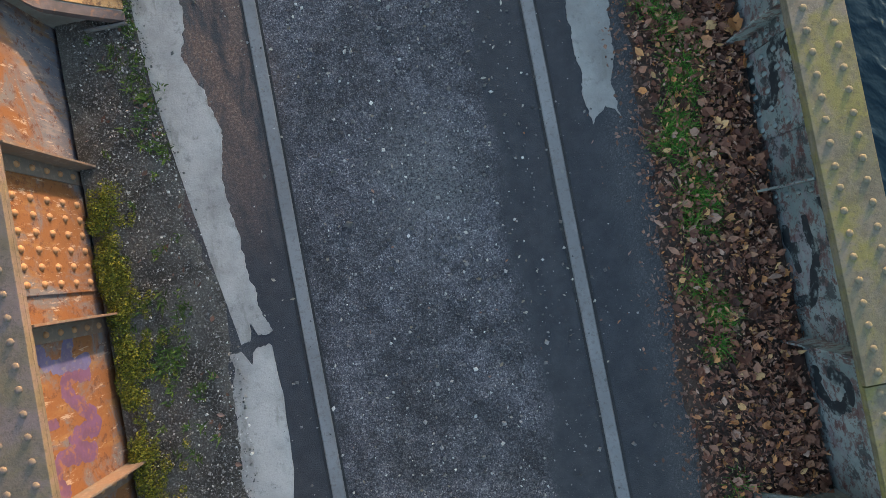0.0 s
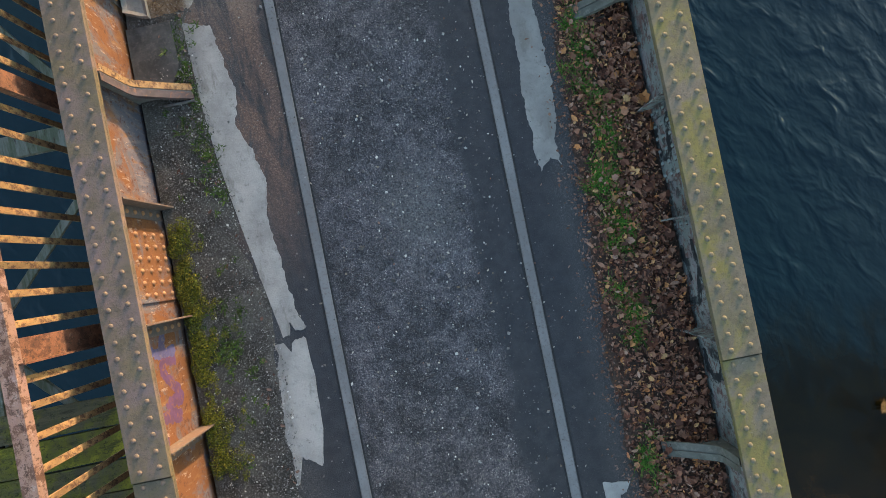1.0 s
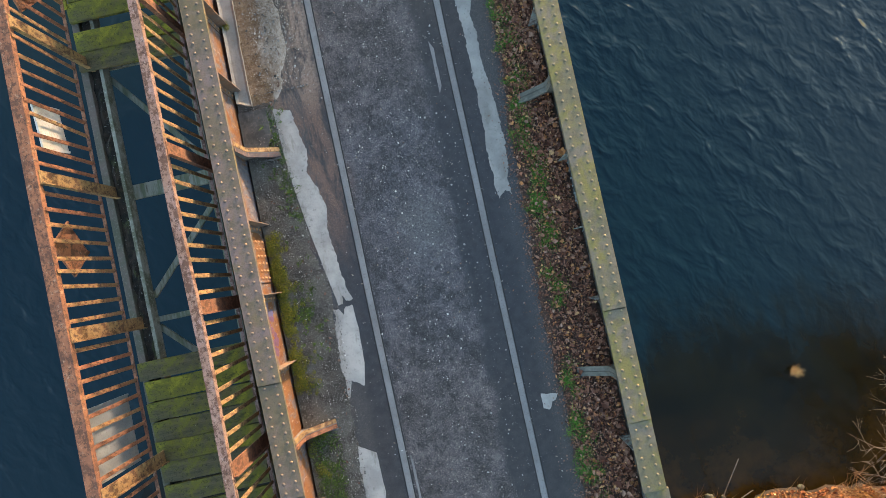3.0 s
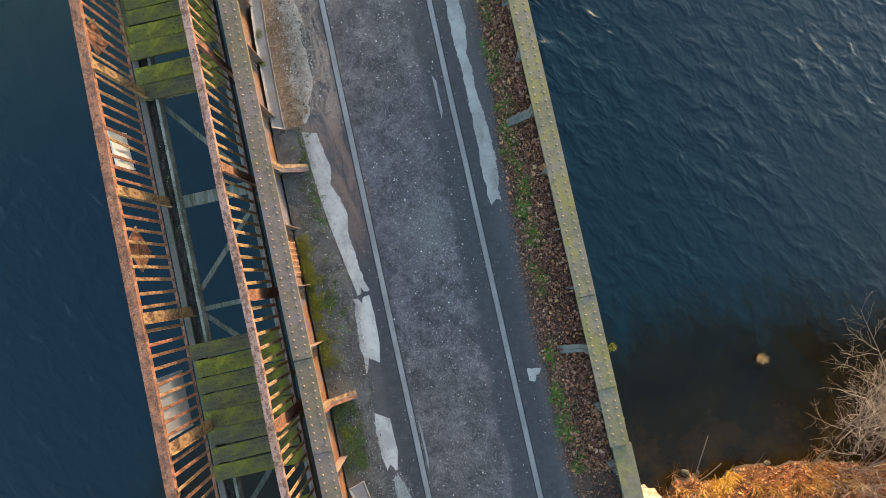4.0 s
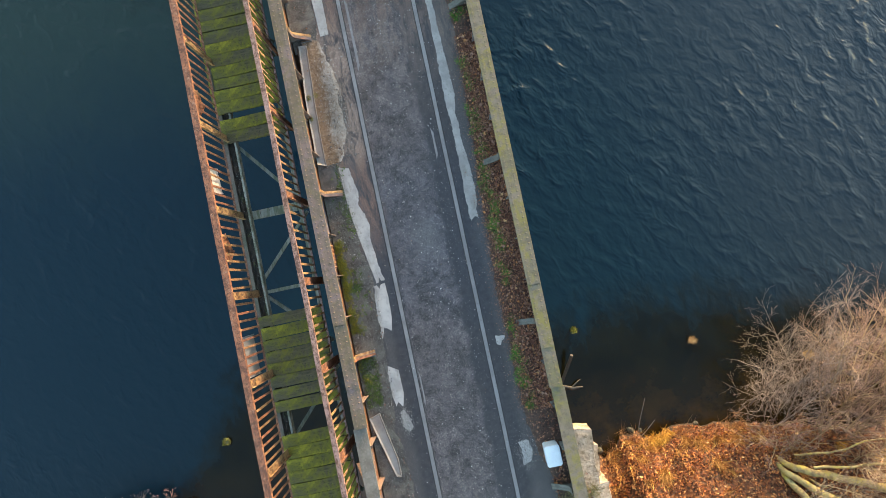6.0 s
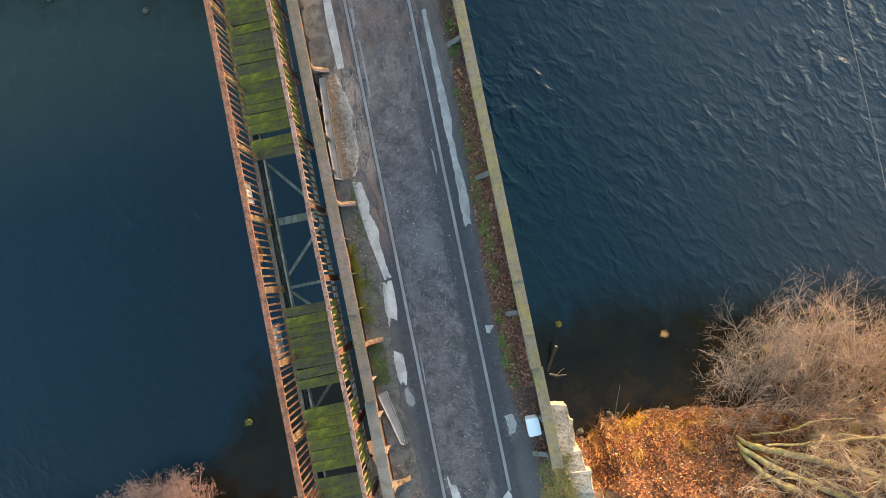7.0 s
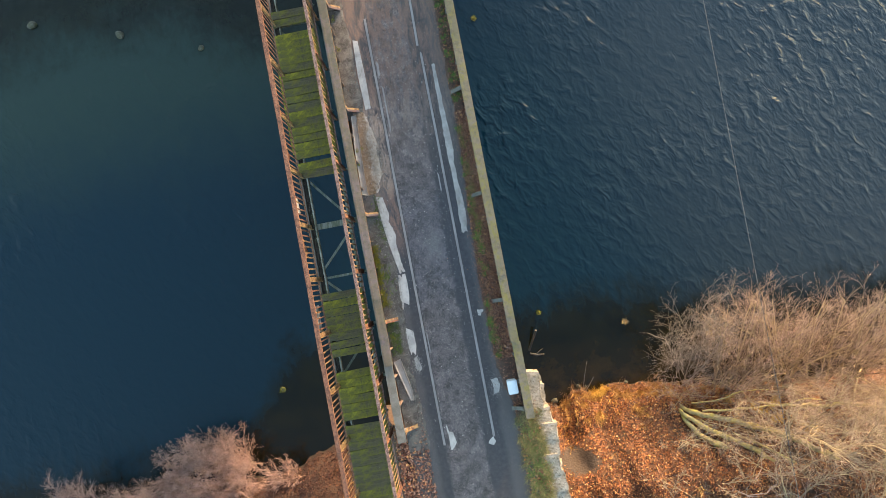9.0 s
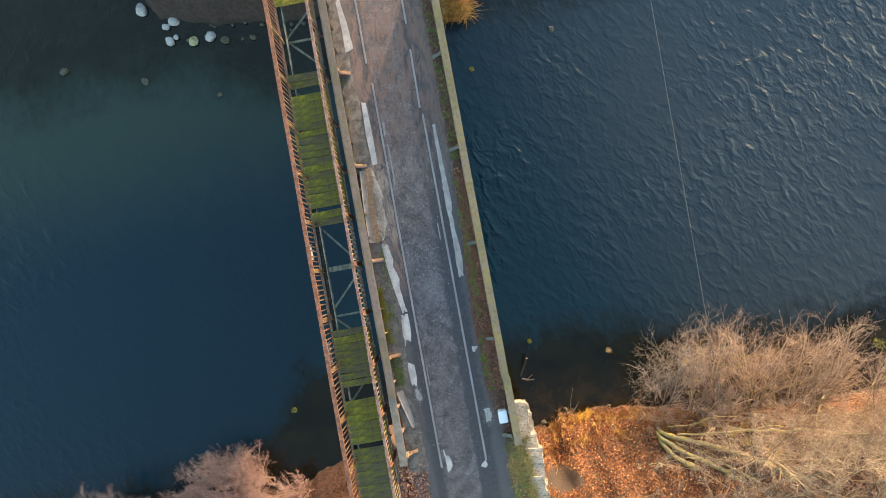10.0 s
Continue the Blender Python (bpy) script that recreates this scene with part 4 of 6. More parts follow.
def splice(parent, side, cx, ya, yb, top, material, rows_, cols):
    """A rivetted splice plate on the deck side of a web."""
    xa, xb = sorted((cx - side * 0.0076, cx - side * 0.019))
    plate = part("splice_plate", boxes(((xa, ya, 0.02), (xb, yb, top - 0.152)), bevel=0.002), material, parent, "riveted splice plate")
    head = dome(0.018, 0.016, "rivet")
    head.materials.append(RIVET_RUST if side < 0 else material)
    for i in range(cols):
        for j in range(rows_):
            y = ya + 0.05 + (yb - ya - 0.1) * i / (cols - 1)
            r = part("rivet", head, None, plate, at=(cx - side * 0.019, y, 0.09 + (top - 0.30) * j / (rows_ - 1)))
            r.rotation_euler = pose(0, 0, 0, 0, -90 * side, 0).to_euler()


def stroke(parent, side, cx, pts, w, material, lift=0.0080):
    """A sprayed, flaking stroke on a web's deck side, as one ragged ribbon; points are (y, z)."""
    x = cx - side * lift
    for _ in range(3):          # round the corners off
        soft_pts = [pts[0]]
        for (ya, za), (yb, zb) in zip(pts, pts[1:]):
            soft_pts += [(0.75 * ya + 0.25 * yb, 0.75 * za + 0.25 * zb), (0.25 * ya + 0.75 * yb, 0.25 * za + 0.75 * zb)]
        pts = soft_pts + [pts[-1]]
    dense = []
    for (ya, za), (yb, zb) in zip(pts, pts[1:]):
        n = max(1, int(math.hypot(yb - ya, zb - za) / 0.012))
        dense += [(ya + (yb - ya) * i / n, za + (zb - za) * i / n) for i in range(n)]
    dense.append(pts[-1])
    verts, faces = [], []
    for i, (y, z) in enumerate(dense):
        (ya, za), (yb, zb) = dense[max(0, i - 2)], dense[min(len(dense) - 1, i + 2)]
        d = Vector((yb - ya, zb - za)).normalized() * w / 2
        end = min(1.0, 0.45 + 0.2 * min(i, len(dense) - 1 - i))
        for k, sign in enumerate((1, 0, -1)):
            r = sign * end * (1 + 0.55 * noise.noise(Vector((y * 30, z * 30, k * 7.0))) + 0.3 * noise.noise(Vector((y * 90, z * 90, k * 3.0))))
            verts.append((x - side * 0.0006 * i / len(dense), y - d.y * r, z + d.x * r))
    for i in range(len(dense) - 1):
        for k in range(2):
            q = (3 * i + k, 3 * i + k + 1, 3 * i + k + 4, 3 * i + k + 3)
            faces.append(q)
    part("graffiti_stroke", raw("graffiti_stroke", verts, faces, material), None, parent, "sprayed paint stroke")


LEFT_TOP, RIGHT_TOP = 0.78, 0.66
PURPLE_STEEL = mottled("purplish weathered steel", (0.115, 0.095, 0.105), (0.075, 0.060, 0.066), (0.25, 0.12, 0.07), 6, 22, 0.8, amount=0.7)
WET_WOOD = mottled("wet grey timber", (0.045, 0.045, 0.042), (0.028, 0.026, 0.023), (0.09, 0.09, 0.085), 5, 30, 0.8)
OLD_GREY = mottled("weathered grey bracket", (0.13, 0.135, 0.125), (0.085, 0.09, 0.08), (0.22, 0.22, 0.20), 6, 28, 0.85)
STIFF_RUST = mottled("rust-stained grey steel", (0.135, 0.115, 0.105), (0.17, 0.105, 0.075), (0.26, 0.20, 0.16), 5, 26, 0.8, amount=0.6)
left_girder = girder(-1, LEFT_TOP, FLANGE_LEFT, WEB_RUST, STIFF_RUST, GREY_PAINT, "riveted steel girder, rusted orange web and faded khaki flange")
right_girder = girder(1, RIGHT_TOP, FLANGE_RIGHT, WEB_PALE, WEB_PALE, OLD_GREY, "riveted steel girder, flaking pale blue web and yellow-lichened flange")
splice(left_girder, -1, -1.855, -0.10, 0.42, LEFT_TOP, WEB_RUST, 5, 6)
splice(right_girder, 1, 1.855, 0.02, 0.48, RIGHT_TOP, WEB_PALE, 4, 5)
for pts, w, m in ((((-0.29, 0.30), (-0.38, 0.36), (-0.46, 0.38)), 0.07, BLUE_PAINT), (((-0.33, 0.57), (-0.43, 0.52), (-0.46, 0.36), (-0.44, 0.18)), 0.07, BLUE_PAINT),
                  (((-0.51, 0.20), (-0.50, 0.42), (-0.60, 0.40), (-0.72, 0.24), (-0.80, 0.20), (-0.77, 0.38), (-0.83, 0.42)), 0.085, PURPLE),
                  (((-0.91, 0.25), (-0.87, 0.40), (-0.86, 0.58), (-0.98, 0.56), (-1.05, 0.52)), 0.085, PURPLE), (((-0.67, 0.54), (-0.72, 0.54)), 0.07, PURPLE)):
    stroke(left_girder, -1, -1.855, pts, w, m)
for pts, w, lift in ((((0.46, 0.09), (0.28, 0.06), (0.20, 0.14), (0.20, 0.26), (0.34, 0.29), (0.45, 0.30), (0.46, 0.40)), 0.055, 0.0200), (((0.46, 0.42), (0.38, 0.46), (0.28, 0.47)), 0.05, 0.0200),
                     (((-0.44, 0.08), (-0.56, 0.08), (-0.57, 0.18)), 0.045, 0.0080), (((-0.40, 0.27), (-0.52, 0.28), (-0.60, 0.32), (-0.71, 0.25), (-0.84, 0.22), (-0.85, 0.07)), 0.045, 0.0080),
                     (((-0.55, 0.10), (-0.70, 0.14)), 0.04, 0.0080), (((-1.19, 0.10), (-1.35, 0.10), (-1.40, 0.24), (-1.31, 0.36), (-1.21, 0.34), (-1.22, 0.20)), 0.05, 0.0080), (((-0.30, 0.42), (-0.42, 0.46), (-0.55, 0.44)), 0.04, 0.0080)):
    stroke(right_girder, 1, 1.855, pts, 1.35 * w, BLACK_PAINT, lift)

# floor beams under the deck
for y in BRACKETS:
    single("cross_girder", boxes(((-1.82, y - 0.10, -0.36), (1.82, y + 0.10, -0.33)), ((-1.82, y - 0.006, -0.85), (1.82, y + 0.006, -0.361)), ((-1.82, y - 0.10, -0.88), (1.82, y + 0.10, -0.851))), RUST_DARK,
           "dark rusted cross girder under the deck", "girder", "cross girders under the deck")

# ---- footbridge beside the deck ----
OUT_X, IN_X = -3.63, -2.29      # railing lines
POST_STEP = 4 * STEP / 2


def footbridge():
    f = thing("footbridge", (-2.95, 1.0, -0.5), "narrow footbridge with mossy green planks and missing boards", "footbridge")
    rng = random.Random(11)
    # stringers: steel channels with a rotten timber between
    for x, w, paint in ((-3.65, 0.09, STRINGER_PINK), (-3.445, 0.045, STRINGER_GREEN)):
        part("stringer", boxes(((x - w / 2, -9.0, -0.36), (x + w / 2, 13.0, -0.20)), bevel=0.006), paint, f, "weathered grey steel stringer")
    rot = bmesh.new()
    rows_ = []
    for k in range(221):
        y = -9 + k * 0.1
        low, left, right = rng.uniform(0, 0.05), rng.uniform(0, 0.02), rng.uniform(0, 0.02)
        rows_.append([rot.verts.new(p) for p in ((-3.603 + left, y, -0.36), (-3.603 + left, y, -0.22 - low), (-3.535, y, -0.205 - rng.uniform(0, 0.06)), (-3.469 - right, y, -0.22 - low), (-3.469 - right, y, -0.36))])
    for a, b in zip(rows_, rows_[1:]):
        for i in range(5):
            rot.faces.new((a[i], a[(i + 1) % 5], b[(i + 1) % 5], b[i]))
    part("timber", rot, ROT, f, "black rotten timber")
    part("stringer", boxes(((-2.42, -9.0, -0.36), (-2.35, 13.0, -0.20)), bevel=0.006), BEAM, f, "weathered grey steel stringer")
    part("stringer", boxes(((-2.16, -9.0, -0.40), (-2.08, 13.0, -0.25)), bevel=0.006), BEAM, f, "weathered grey steel stringer")
    # added black strip, standing for the shade in the gap by the girder
    part("stringer", boxes(((-2.05, -9.0, -0.55), (-1.985, 11.2, -0.10)), bevel=0.01), ROT, f, "added dark strip in the shaded gap beside the girder")
    for y in [1.38 + POST_STEP * k for k in range(-6, 8)]:
        flat = abs(y - 1.38) < 0.1
        part("cross_beam", boxes(((-3.47, y - (0.09 if flat else 0.035), -0.42), (-1.98, y + (0.09 if flat else 0.035), -0.37)), bevel=0.005), BEAM, f)
    for ya, yb in ((2.87, 1.4), (0.05, 1.25), (-0.33, -1.5), (-3.25, -2.0), (-3.6, -4.6), (6.1, 4.9), (9.55, 8.35), (9.65, 10.75), (7.7, 6.4), (-5.0, -6.2)):
        part("brace", bar((-3.47, ya, -0.44), (-2.3, yb, -0.44), 0.07, 0.03, 0.004), BEAM, f)
    meshes = []
    for k in range(8):
        bm = bmesh.new()
        box(bm, (-0.65, -0.118, -0.025), (0.65, 0.118, 0.025))
        bmesh.ops.subdivide_edges(bm, edges=[e for e in bm.edges if abs(e.verts[0].co.x - e.verts[1].co.x) > 0.5], cuts=5)
        for v in bm.verts:
            v.co.y += 0.012 * noise.noise(Vector((v.co.x * 4, k * 3, v.co.y)))
            v.co.z += 0.008 * noise.noise(Vector((v.co.x * 3, k * 5, 1)))
            if abs(v.co.x) > 0.6:
                v.co.x += 0.03 * noise.noise(Vector((k, v.co.y * 9, v.co.x)))
        me = mesh_of(bm, "plank")
        me.materials.append(PLANK)
        meshes.append(me)

    def row(y_from, y_to, skip=()):
        y, k = y_from, 0
        while y < y_to - 0.1:
            if k not in skip:
                p = part("plank", meshes[rng.randrange(8)], None, f, at=(-3.0 + rng.uniform(-0.02, 0.02), y + 0.12, -0.155 + rng.uniform(-0.008, 0.008)))
                p.scale = (rng.uniform(0.97, 1.03), rng.uniform(0.88, 0.95) if rng.random() < 0.12 else rng.uniform(1.01, 1.055), 1)
                p.rotation_euler = (0, rng.uniform(-0.01, 0.01), rng.uniform(-0.02, 0.02))
            y += 0.248
            k += 1
    row(-9.0, -4.75)
    row(-4.62, -3.15)
    row(-2.68, -0.72)
    row(2.90, 3.3)
    row(3.53, 8.3, skip=(16,))
    row(10.7, 13.0)
    # narrow edge board along the outer ends of the planks
    part("edge_board", boxes(((-3.72, 3.7, -0.14), (-3.66, 6.6, -0.11)), bevel=0.004), PLANK, f, "narrow mossy edge board")
    return f


def railing(x, name_label, rail_paint, bar_paint, post_paint, y0, y1, top, w, group, outward):
    """A riveted railing: angle top rail, thin bottom rail, flat posts and flat balusters."""
    r = thing("metal_railing", (x, 1.0, -0.4), name_label, "railing", group)
    rng = random.Random(int(-x * 100))
    top_bm = bmesh.new()
    n = 48
    rows_ = []
    for k in range(n + 1):
        y = y0 + (y1 - y0) * k / n
        dx = 0.018 * noise.noise(Vector((y * 0.6, x, 0)))
        dz = 0.012 * noise.noise(Vector((y * 0.5, x, 4)))
        a = outward * w / 2
        prof = ((a, 0.0), (-a, 0.0), (-a, -0.07), (-a + outward * 0.012, -0.07), (-a + outward * 0.012, -0.013), (a, -0.013))
        rows_.append([top_bm.verts.new((x + dx + u, y, top + dz + v)) for u, v in prof])
    for a, b in zip(rows_, rows_[1:]):
        for i in range(6):
            top_bm.faces.new((a[i], a[(i + 1) % 6], b[(i + 1) % 6], b[i]))
    part("top_rail", top_bm, rail_paint, r)
    xb = x - outward * (w / 2 - 0.02)
    low = 0.12
    part("bottom_rail", boxes(((xb - 0.02, y0, low - 0.012), (xb + 0.02, y1, low + 0.0)), bevel=0.003), rail_paint, r)
    flat = bmesh.new()
    box(flat, (-0.006, -0.021, 0), (0.006, 0.021, top - low - 0.02), 0.002)
    flat = mesh_of(flat, "baluster")
    flat.materials.append(bar_paint)
    post = bmesh.new()
    box(post, (-0.008, -0.075, 0), (0.008, 0.075, top + 0.30), 0.003)
    box(post, (-0.05, -0.075, 0), (-0.0085, -0.063, top + 0.30), 0.002)
    post = mesh_of(post, "post")
    post.materials.append(post_paint)
    k = math.ceil((y0 - 1.38) / POST_STEP)
    while 1.38 + k * POST_STEP < y1:
        y = 1.38 + k * POST_STEP
        part("post", post, None, r, at=(xb - outward * 0.016, y, -0.33)).scale = (outward if outward > 0 else -1, 1, 1)
        for i in range(1, 10):
            yy = y + POST_STEP * i / 10
            if yy < y1 - 0.05:
                b = part("baluster", flat, None, r, at=(xb, yy + rng.uniform(-0.008, 0.008), low + 0.0005))
                b.rotation_euler = (rng.gauss(0, 0.012), rng.gauss(0, 0.012), rng.gauss(0, 0.1))
        k += 1
    return r


footbridge()
outer_rail = railing(OUT_X, "orange rusted outer railing with flat balusters", RUST, RUST, RUST_PALE, -9.0, 13.0, 1.17, 0.125, "footbridge railings", -1)
inner_rail = railing(IN_X, "pinkish rusted inner railing with flat balusters", RUST_PINK, RUST_PALE, RUST_DARK, -9.0, 13.0, 1.19, 0.09, "footbridge railings", -1)
# ---- plates hung on the outer railing ----
def plate(name, centre, size, tilt, material, label):
    """A sheet with a folded rim, hung outside the railing."""
    w, h = size
    bm = bmesh.new()
    box(bm, (-0.003, -w / 2, -h / 2), (0.003, w / 2, h / 2), 0.001)
    for lo, hi in (((0.0035, -w / 2, -h / 2), (0.018, -w / 2 + 0.02, h / 2)), ((0.0035, w / 2 - 0.02, -h / 2), (0.018, w / 2, h / 2)), ((0.0035, -w / 2 + 0.021, h / 2 - 0.02), (0.018, w / 2 - 0.021, h / 2))):
        box(bm, lo, hi)
    me = mesh_of(bm, name)
    me.materials.append(material)
    ob = single(name, me, None, label, "sign")
    ob.matrix_world = pose(*centre) @ tilt
    return ob


plate("sign_panel", (-3.72, -1.40, 0.60), (0.78, 0.95), pose(0, 0, 0, 0, 0, 0), SIGN_GREY, "blank grey sheet metal panel hung on the outer railing")
plate("sign_panel", (-3.69, 2.02, 0.62), (0.50, 0.46), pose(0, 0, 0, 6, 0, 0), SIGN_WHITE, "white enamel sign with rusted spots on the railing")
plate("rusted_plate", (-3.69, 0.68, 0.68), (0.44, 0.44), pose(0, 0, 0, 40, 0, 0), RUST, "tilted rusted square plate on the outer railing")
plate("rusted_plate", (-3.69, 3.55, 0.70), (0.36, 0.40), pose(0, 0, 0, 40, 0, 0), RUST, "tilted rusted square plate on the outer railing")

# ---- utility cabinet by the road ----
def cabinet():
    c = thing("utility_cabinet", (1.55, -4.43, 0.0), "pale blue-white utility box with rounded corners beside the road", "cabinet")
    bm = bmesh.new()
    box(bm, (1.42, -4.62, 0.03), (1.69, -4.24, 0.36))
    bmesh.ops.bevel(bm, geom=[e for e in bm.edges if abs(e.verts[0].co.z - e.verts[1].co.z) > 0.1], offset=0.02, segments=3, affect="EDGES")
    part("body", bm, CABINET, c)
    bm = bmesh.new()
    box(bm, (1.41, -4.63, 0.361), (1.70, -4.23, 0.40))
    bmesh.ops.bevel(bm, geom=[e for e in bm.edges if abs(e.verts[0].co.z - e.verts[1].co.z) > 0.02], offset=0.022, segments=3, affect="EDGES")
    bmesh.ops.bevel(bm, geom=[e for e in bm.edges if min(e.verts[0].co.z, e.verts[1].co.z) > 0.39], offset=0.012, segments=2, affect="EDGES")
    part("lid", bm, CABINET, c, "pale blue lid")
    part("base", boxes(((1.44, -4.60, -0.05), (1.67, -4.26, 0.029)), bevel=0.004), GREY_PAINT, c)
    return c


cabinet()

# ---- scattered small stuff ----
def leaf_shape(lobes):
    """Outline of a lobed leaf, one unit across, as (x, y)."""
    if lobes == 0:
        return [(0.0, -0.5), (0.2, -0.2), (0.22, 0.1), (0.0, 0.5), (-0.22, 0.1), (-0.2, -0.2)]
    return [(0, -0.44), (0.20, -0.36), (0.40, -0.34), (0.38, -0.10), (0.5, 0.10), (0.32, 0.24), (0.10, 0.48), (-0.16, 0.44), (-0.36, 0.26), (-0.48, 0.06), (-0.36, -0.14), (-0.40, -0.36), (-0.18, -0.34)]


def scatter_leaves(name, places, rng, material, label, lobes=1, curl=0.35, category="leaves"):
    """places: rows of (x, y, z, size)."""
    verts, faces = [], []
    for x, y, z, size in places:
        shape = leaf_shape(1 if lobes and rng.random() < (0.35 if size > 0.045 else 0.1) else 0)
        wide = rng.uniform(0.45, 1.4) if len(shape) == 6 else rng.uniform(0.75, 1.0)
        bent = rng.uniform(-0.3, 0.3)
        e = Euler((rng.gauss(0, curl), rng.gauss(0, curl), rng.uniform(0, 6.28))).to_matrix()
        fold = rng.uniform(-0.3, 0.85)
        s = len(verts)
        verts.append(tuple(Vector((x, y, z)) + e @ Vector((0, 0, 0))))
        for u, v in shape:
            w = e @ Vector(((u * wide + bent * v * v) * size, v * size * rng.uniform(0.6, 1.2), fold * size * (abs(u) + 0.4 * v * v)))
            verts.append((x + w.x, y + w.y, max(z + w.z, z - 0.02)))
        n = len(shape)
        faces += [(s, s + 1 + i, s + 1 + (i + 1) % n) for i in range(n)]
    return single(name, raw(name, verts, faces, material), None, label, category, kind="stuff")


def tufts(name, places, rng, material, label, blades, height, width, lean=0.5, category="grass"):
    """Tufts of bent blades at places (x, y, z, radius)."""
    verts, faces = [], []
    for x, y, z, r in places:
        for _ in range(blades):
            a, d = rng.uniform(0, 6.28), r * math.sqrt(rng.random())
            bx, by = x + d * math.cos(a), y + d * math.sin(a)
            h, th = height * rng.uniform(0.5, 1.2), rng.uniform(0, 6.28)
            l = h * lean * rng.uniform(0.3, 1.6)
            dx, dy = math.cos(th) * l, math.sin(th) * l
            w = width * rng.uniform(0.6, 1.3)
            px, py = -math.sin(th) * w, math.cos(th) * w
            s = len(verts)
            verts += [(bx - px, by - py, z), (bx + px, by + py, z), (bx + dx * 0.4 + px * 0.8, by + dy * 0.4 + py * 0.8, z + h * 0.6),
                      (bx + dx * 0.4 - px * 0.8, by + dy * 0.4 - py * 0.8, z + h * 0.6), (bx + dx, by + dy, z + h)]
            faces += [(s, s + 1, s + 2, s + 3), (s + 3, s + 2, s + 4)]
    return single(name, raw(name, verts, faces, material), None, label, category, kind="stuff")


def pebbles(name, places, rng, material, label):
    """Small angular stones at places (x, y, z, size)."""
    verts, faces = [], []
    for x, y, z, size in places:
        s = len(verts)
        q = [(1, 0, 0), (0, 1, 0), (-1, 0, 0), (0, -1, 0)]
        a = rng.uniform(0, 6.28)
        c, d = math.cos(a), math.sin(a)
        k = rng.uniform(0.55, 1.0)
        for u, v, _ in q:
            u, v = u * rng.uniform(0.7, 1.1), v * k * rng.uniform(0.7, 1.1)
            verts.append((x + size * 0.5 * (u * c - v * d), y + size * 0.5 * (u * d + v * c), z))
        for u, v, _ in q:
            u, v = u * rng.uniform(0.45, 0.75) + 0.15, v * k * 0.65
            verts.append((x + size * 0.5 * (u * c - v * d), y + size * 0.5 * (u * d + v * c), z + size * rng.uniform(0.3, 0.5)))
        faces += [(s + i, s + (i + 1) % 4, s + 4 + (i + 1) % 4, s + 4 + i) for i in range(4)] + [(s + 4, s + 5, s + 6, s + 7)]
    return single(name, raw(name, verts, faces, material), None, label, "gravel", kind="stuff")


rng = random.Random(21)


def right_spot(bias=1.0):
    y = rng.uniform(-5.2, 12.5) if rng.random() < 0.3 else rng.uniform(-3.6, 4.0)
    e = between(y, RIGHT_EDGE)
    f = rng.random() ** bias
    return e + (1.80 - e) * f, y


def right_height(x, y):
    e = between(y, RIGHT_EDGE)
    return 0.012 + 0.05 * max(0, min(1, (x - e) / (1.83 - e))) ** 0.5


pile = []
for _ in range(27000):
    x, y = right_spot(0.7)
    pile.append((x + rng.gauss(0, 0.02), y, right_height(x, y) + rng.uniform(0, 0.045), rng.choice((0.014, 0.017, 0.020, 0.024, 0.028, 0.034, 0.042, 0.054)) * rng.uniform(0.8, 1.2)))
for _ in range(330):
    x, y = right_spot(0.35)
    pile.append((x, y, right_height(x, y) + 0.04, rng.uniform(0.06, 0.10)))
scatter_leaves("leaf_litter", pile, rng, LEAF_BROWN, "brown fallen maple leaves heaped along the girder", 1, 0.55)
chips = []
for _ in range(6500):
    x, y = right_spot(1.7)
    chips.append((x - rng.expovariate(20), y, 0.012 + rng.uniform(0, 0.03), rng.uniform(0.012, 0.036)))
for _ in range(80):
    chips.append((rng.uniform(-0.9, 1.2), rng.uniform(-5, 6), 0.008, rng.uniform(0.012, 0.03)))
for _ in range(260):
    y = rng.uniform(-6, 6)
    chips.append((between(y, LEFT_EDGE) - rng.expovariate(5), y, 0.03, rng.uniform(0.02, 0.05)))
scatter_leaves("leaf_chips", chips, rng, leaf_material("faded leaf scraps", (0.0, (0.10, 0.05, 0.035)), (0.5, (0.21, 0.115, 0.085)), (0.9, (0.33, 0.21, 0.17)), (1.0, (0.36, 0.14, 0.05))), "small dry leaf scraps scattered on the deck", 0)

green = []
for yc, xc in ((0.9, 1.42), (0.75, 1.48), (0.55, 1.52), (0.38, 1.50), (0.2, 1.45), (0.0, 1.40), (-0.15, 1.42), (-0.35, 1.44), (-0.85, 1.40), (-0.95, 1.36), (1.2, 1.45), (1.5, 1.5), (1.75, 1.5), (2.1, 1.46), (2.5, 1.48), (3.0, 1.5), (3.4, 1.45), (-1.9, 1.32), (-2.4, 1.28), (-2.7, 1.3), (-3.0, 1.35), (-3.4, 1.35)):
    for _ in range(7):
        green.append((xc + rng.gauss(0, 0.06), yc + rng.gauss(0, 0.10), 0.02, 0.05))
for _ in range(90):
    y = rng.uniform(4, 12)
    green.append((rng.uniform(1.45, 1.7), y, 0.02, 0.05))
weeds = []
for _ in range(40):
    y = rng.uniform(-1.5, 2.0)
    weeds.append((rng.uniform(-1.7, -1.3), y, 0.03, 0.025))
for _ in range(160):
    weeds.append((rng.uniform(-1.75, -1.45), rng.uniform(-2.9, -1.9), 0.03, 0.05))
for _ in range(70):
    y = rng.uniform(0.5, 1.9)
    weeds.append((between(y, LEFT_EDGE) - 0.035 - abs(rng.gauss(0.02, 0.05)), y, 0.015, 0.035))
for _ in range(45):
    weeds.append((rng.gauss(-1.52, 0.07), rng.gauss(-0.45, 0.16), 0.03, 0.03))
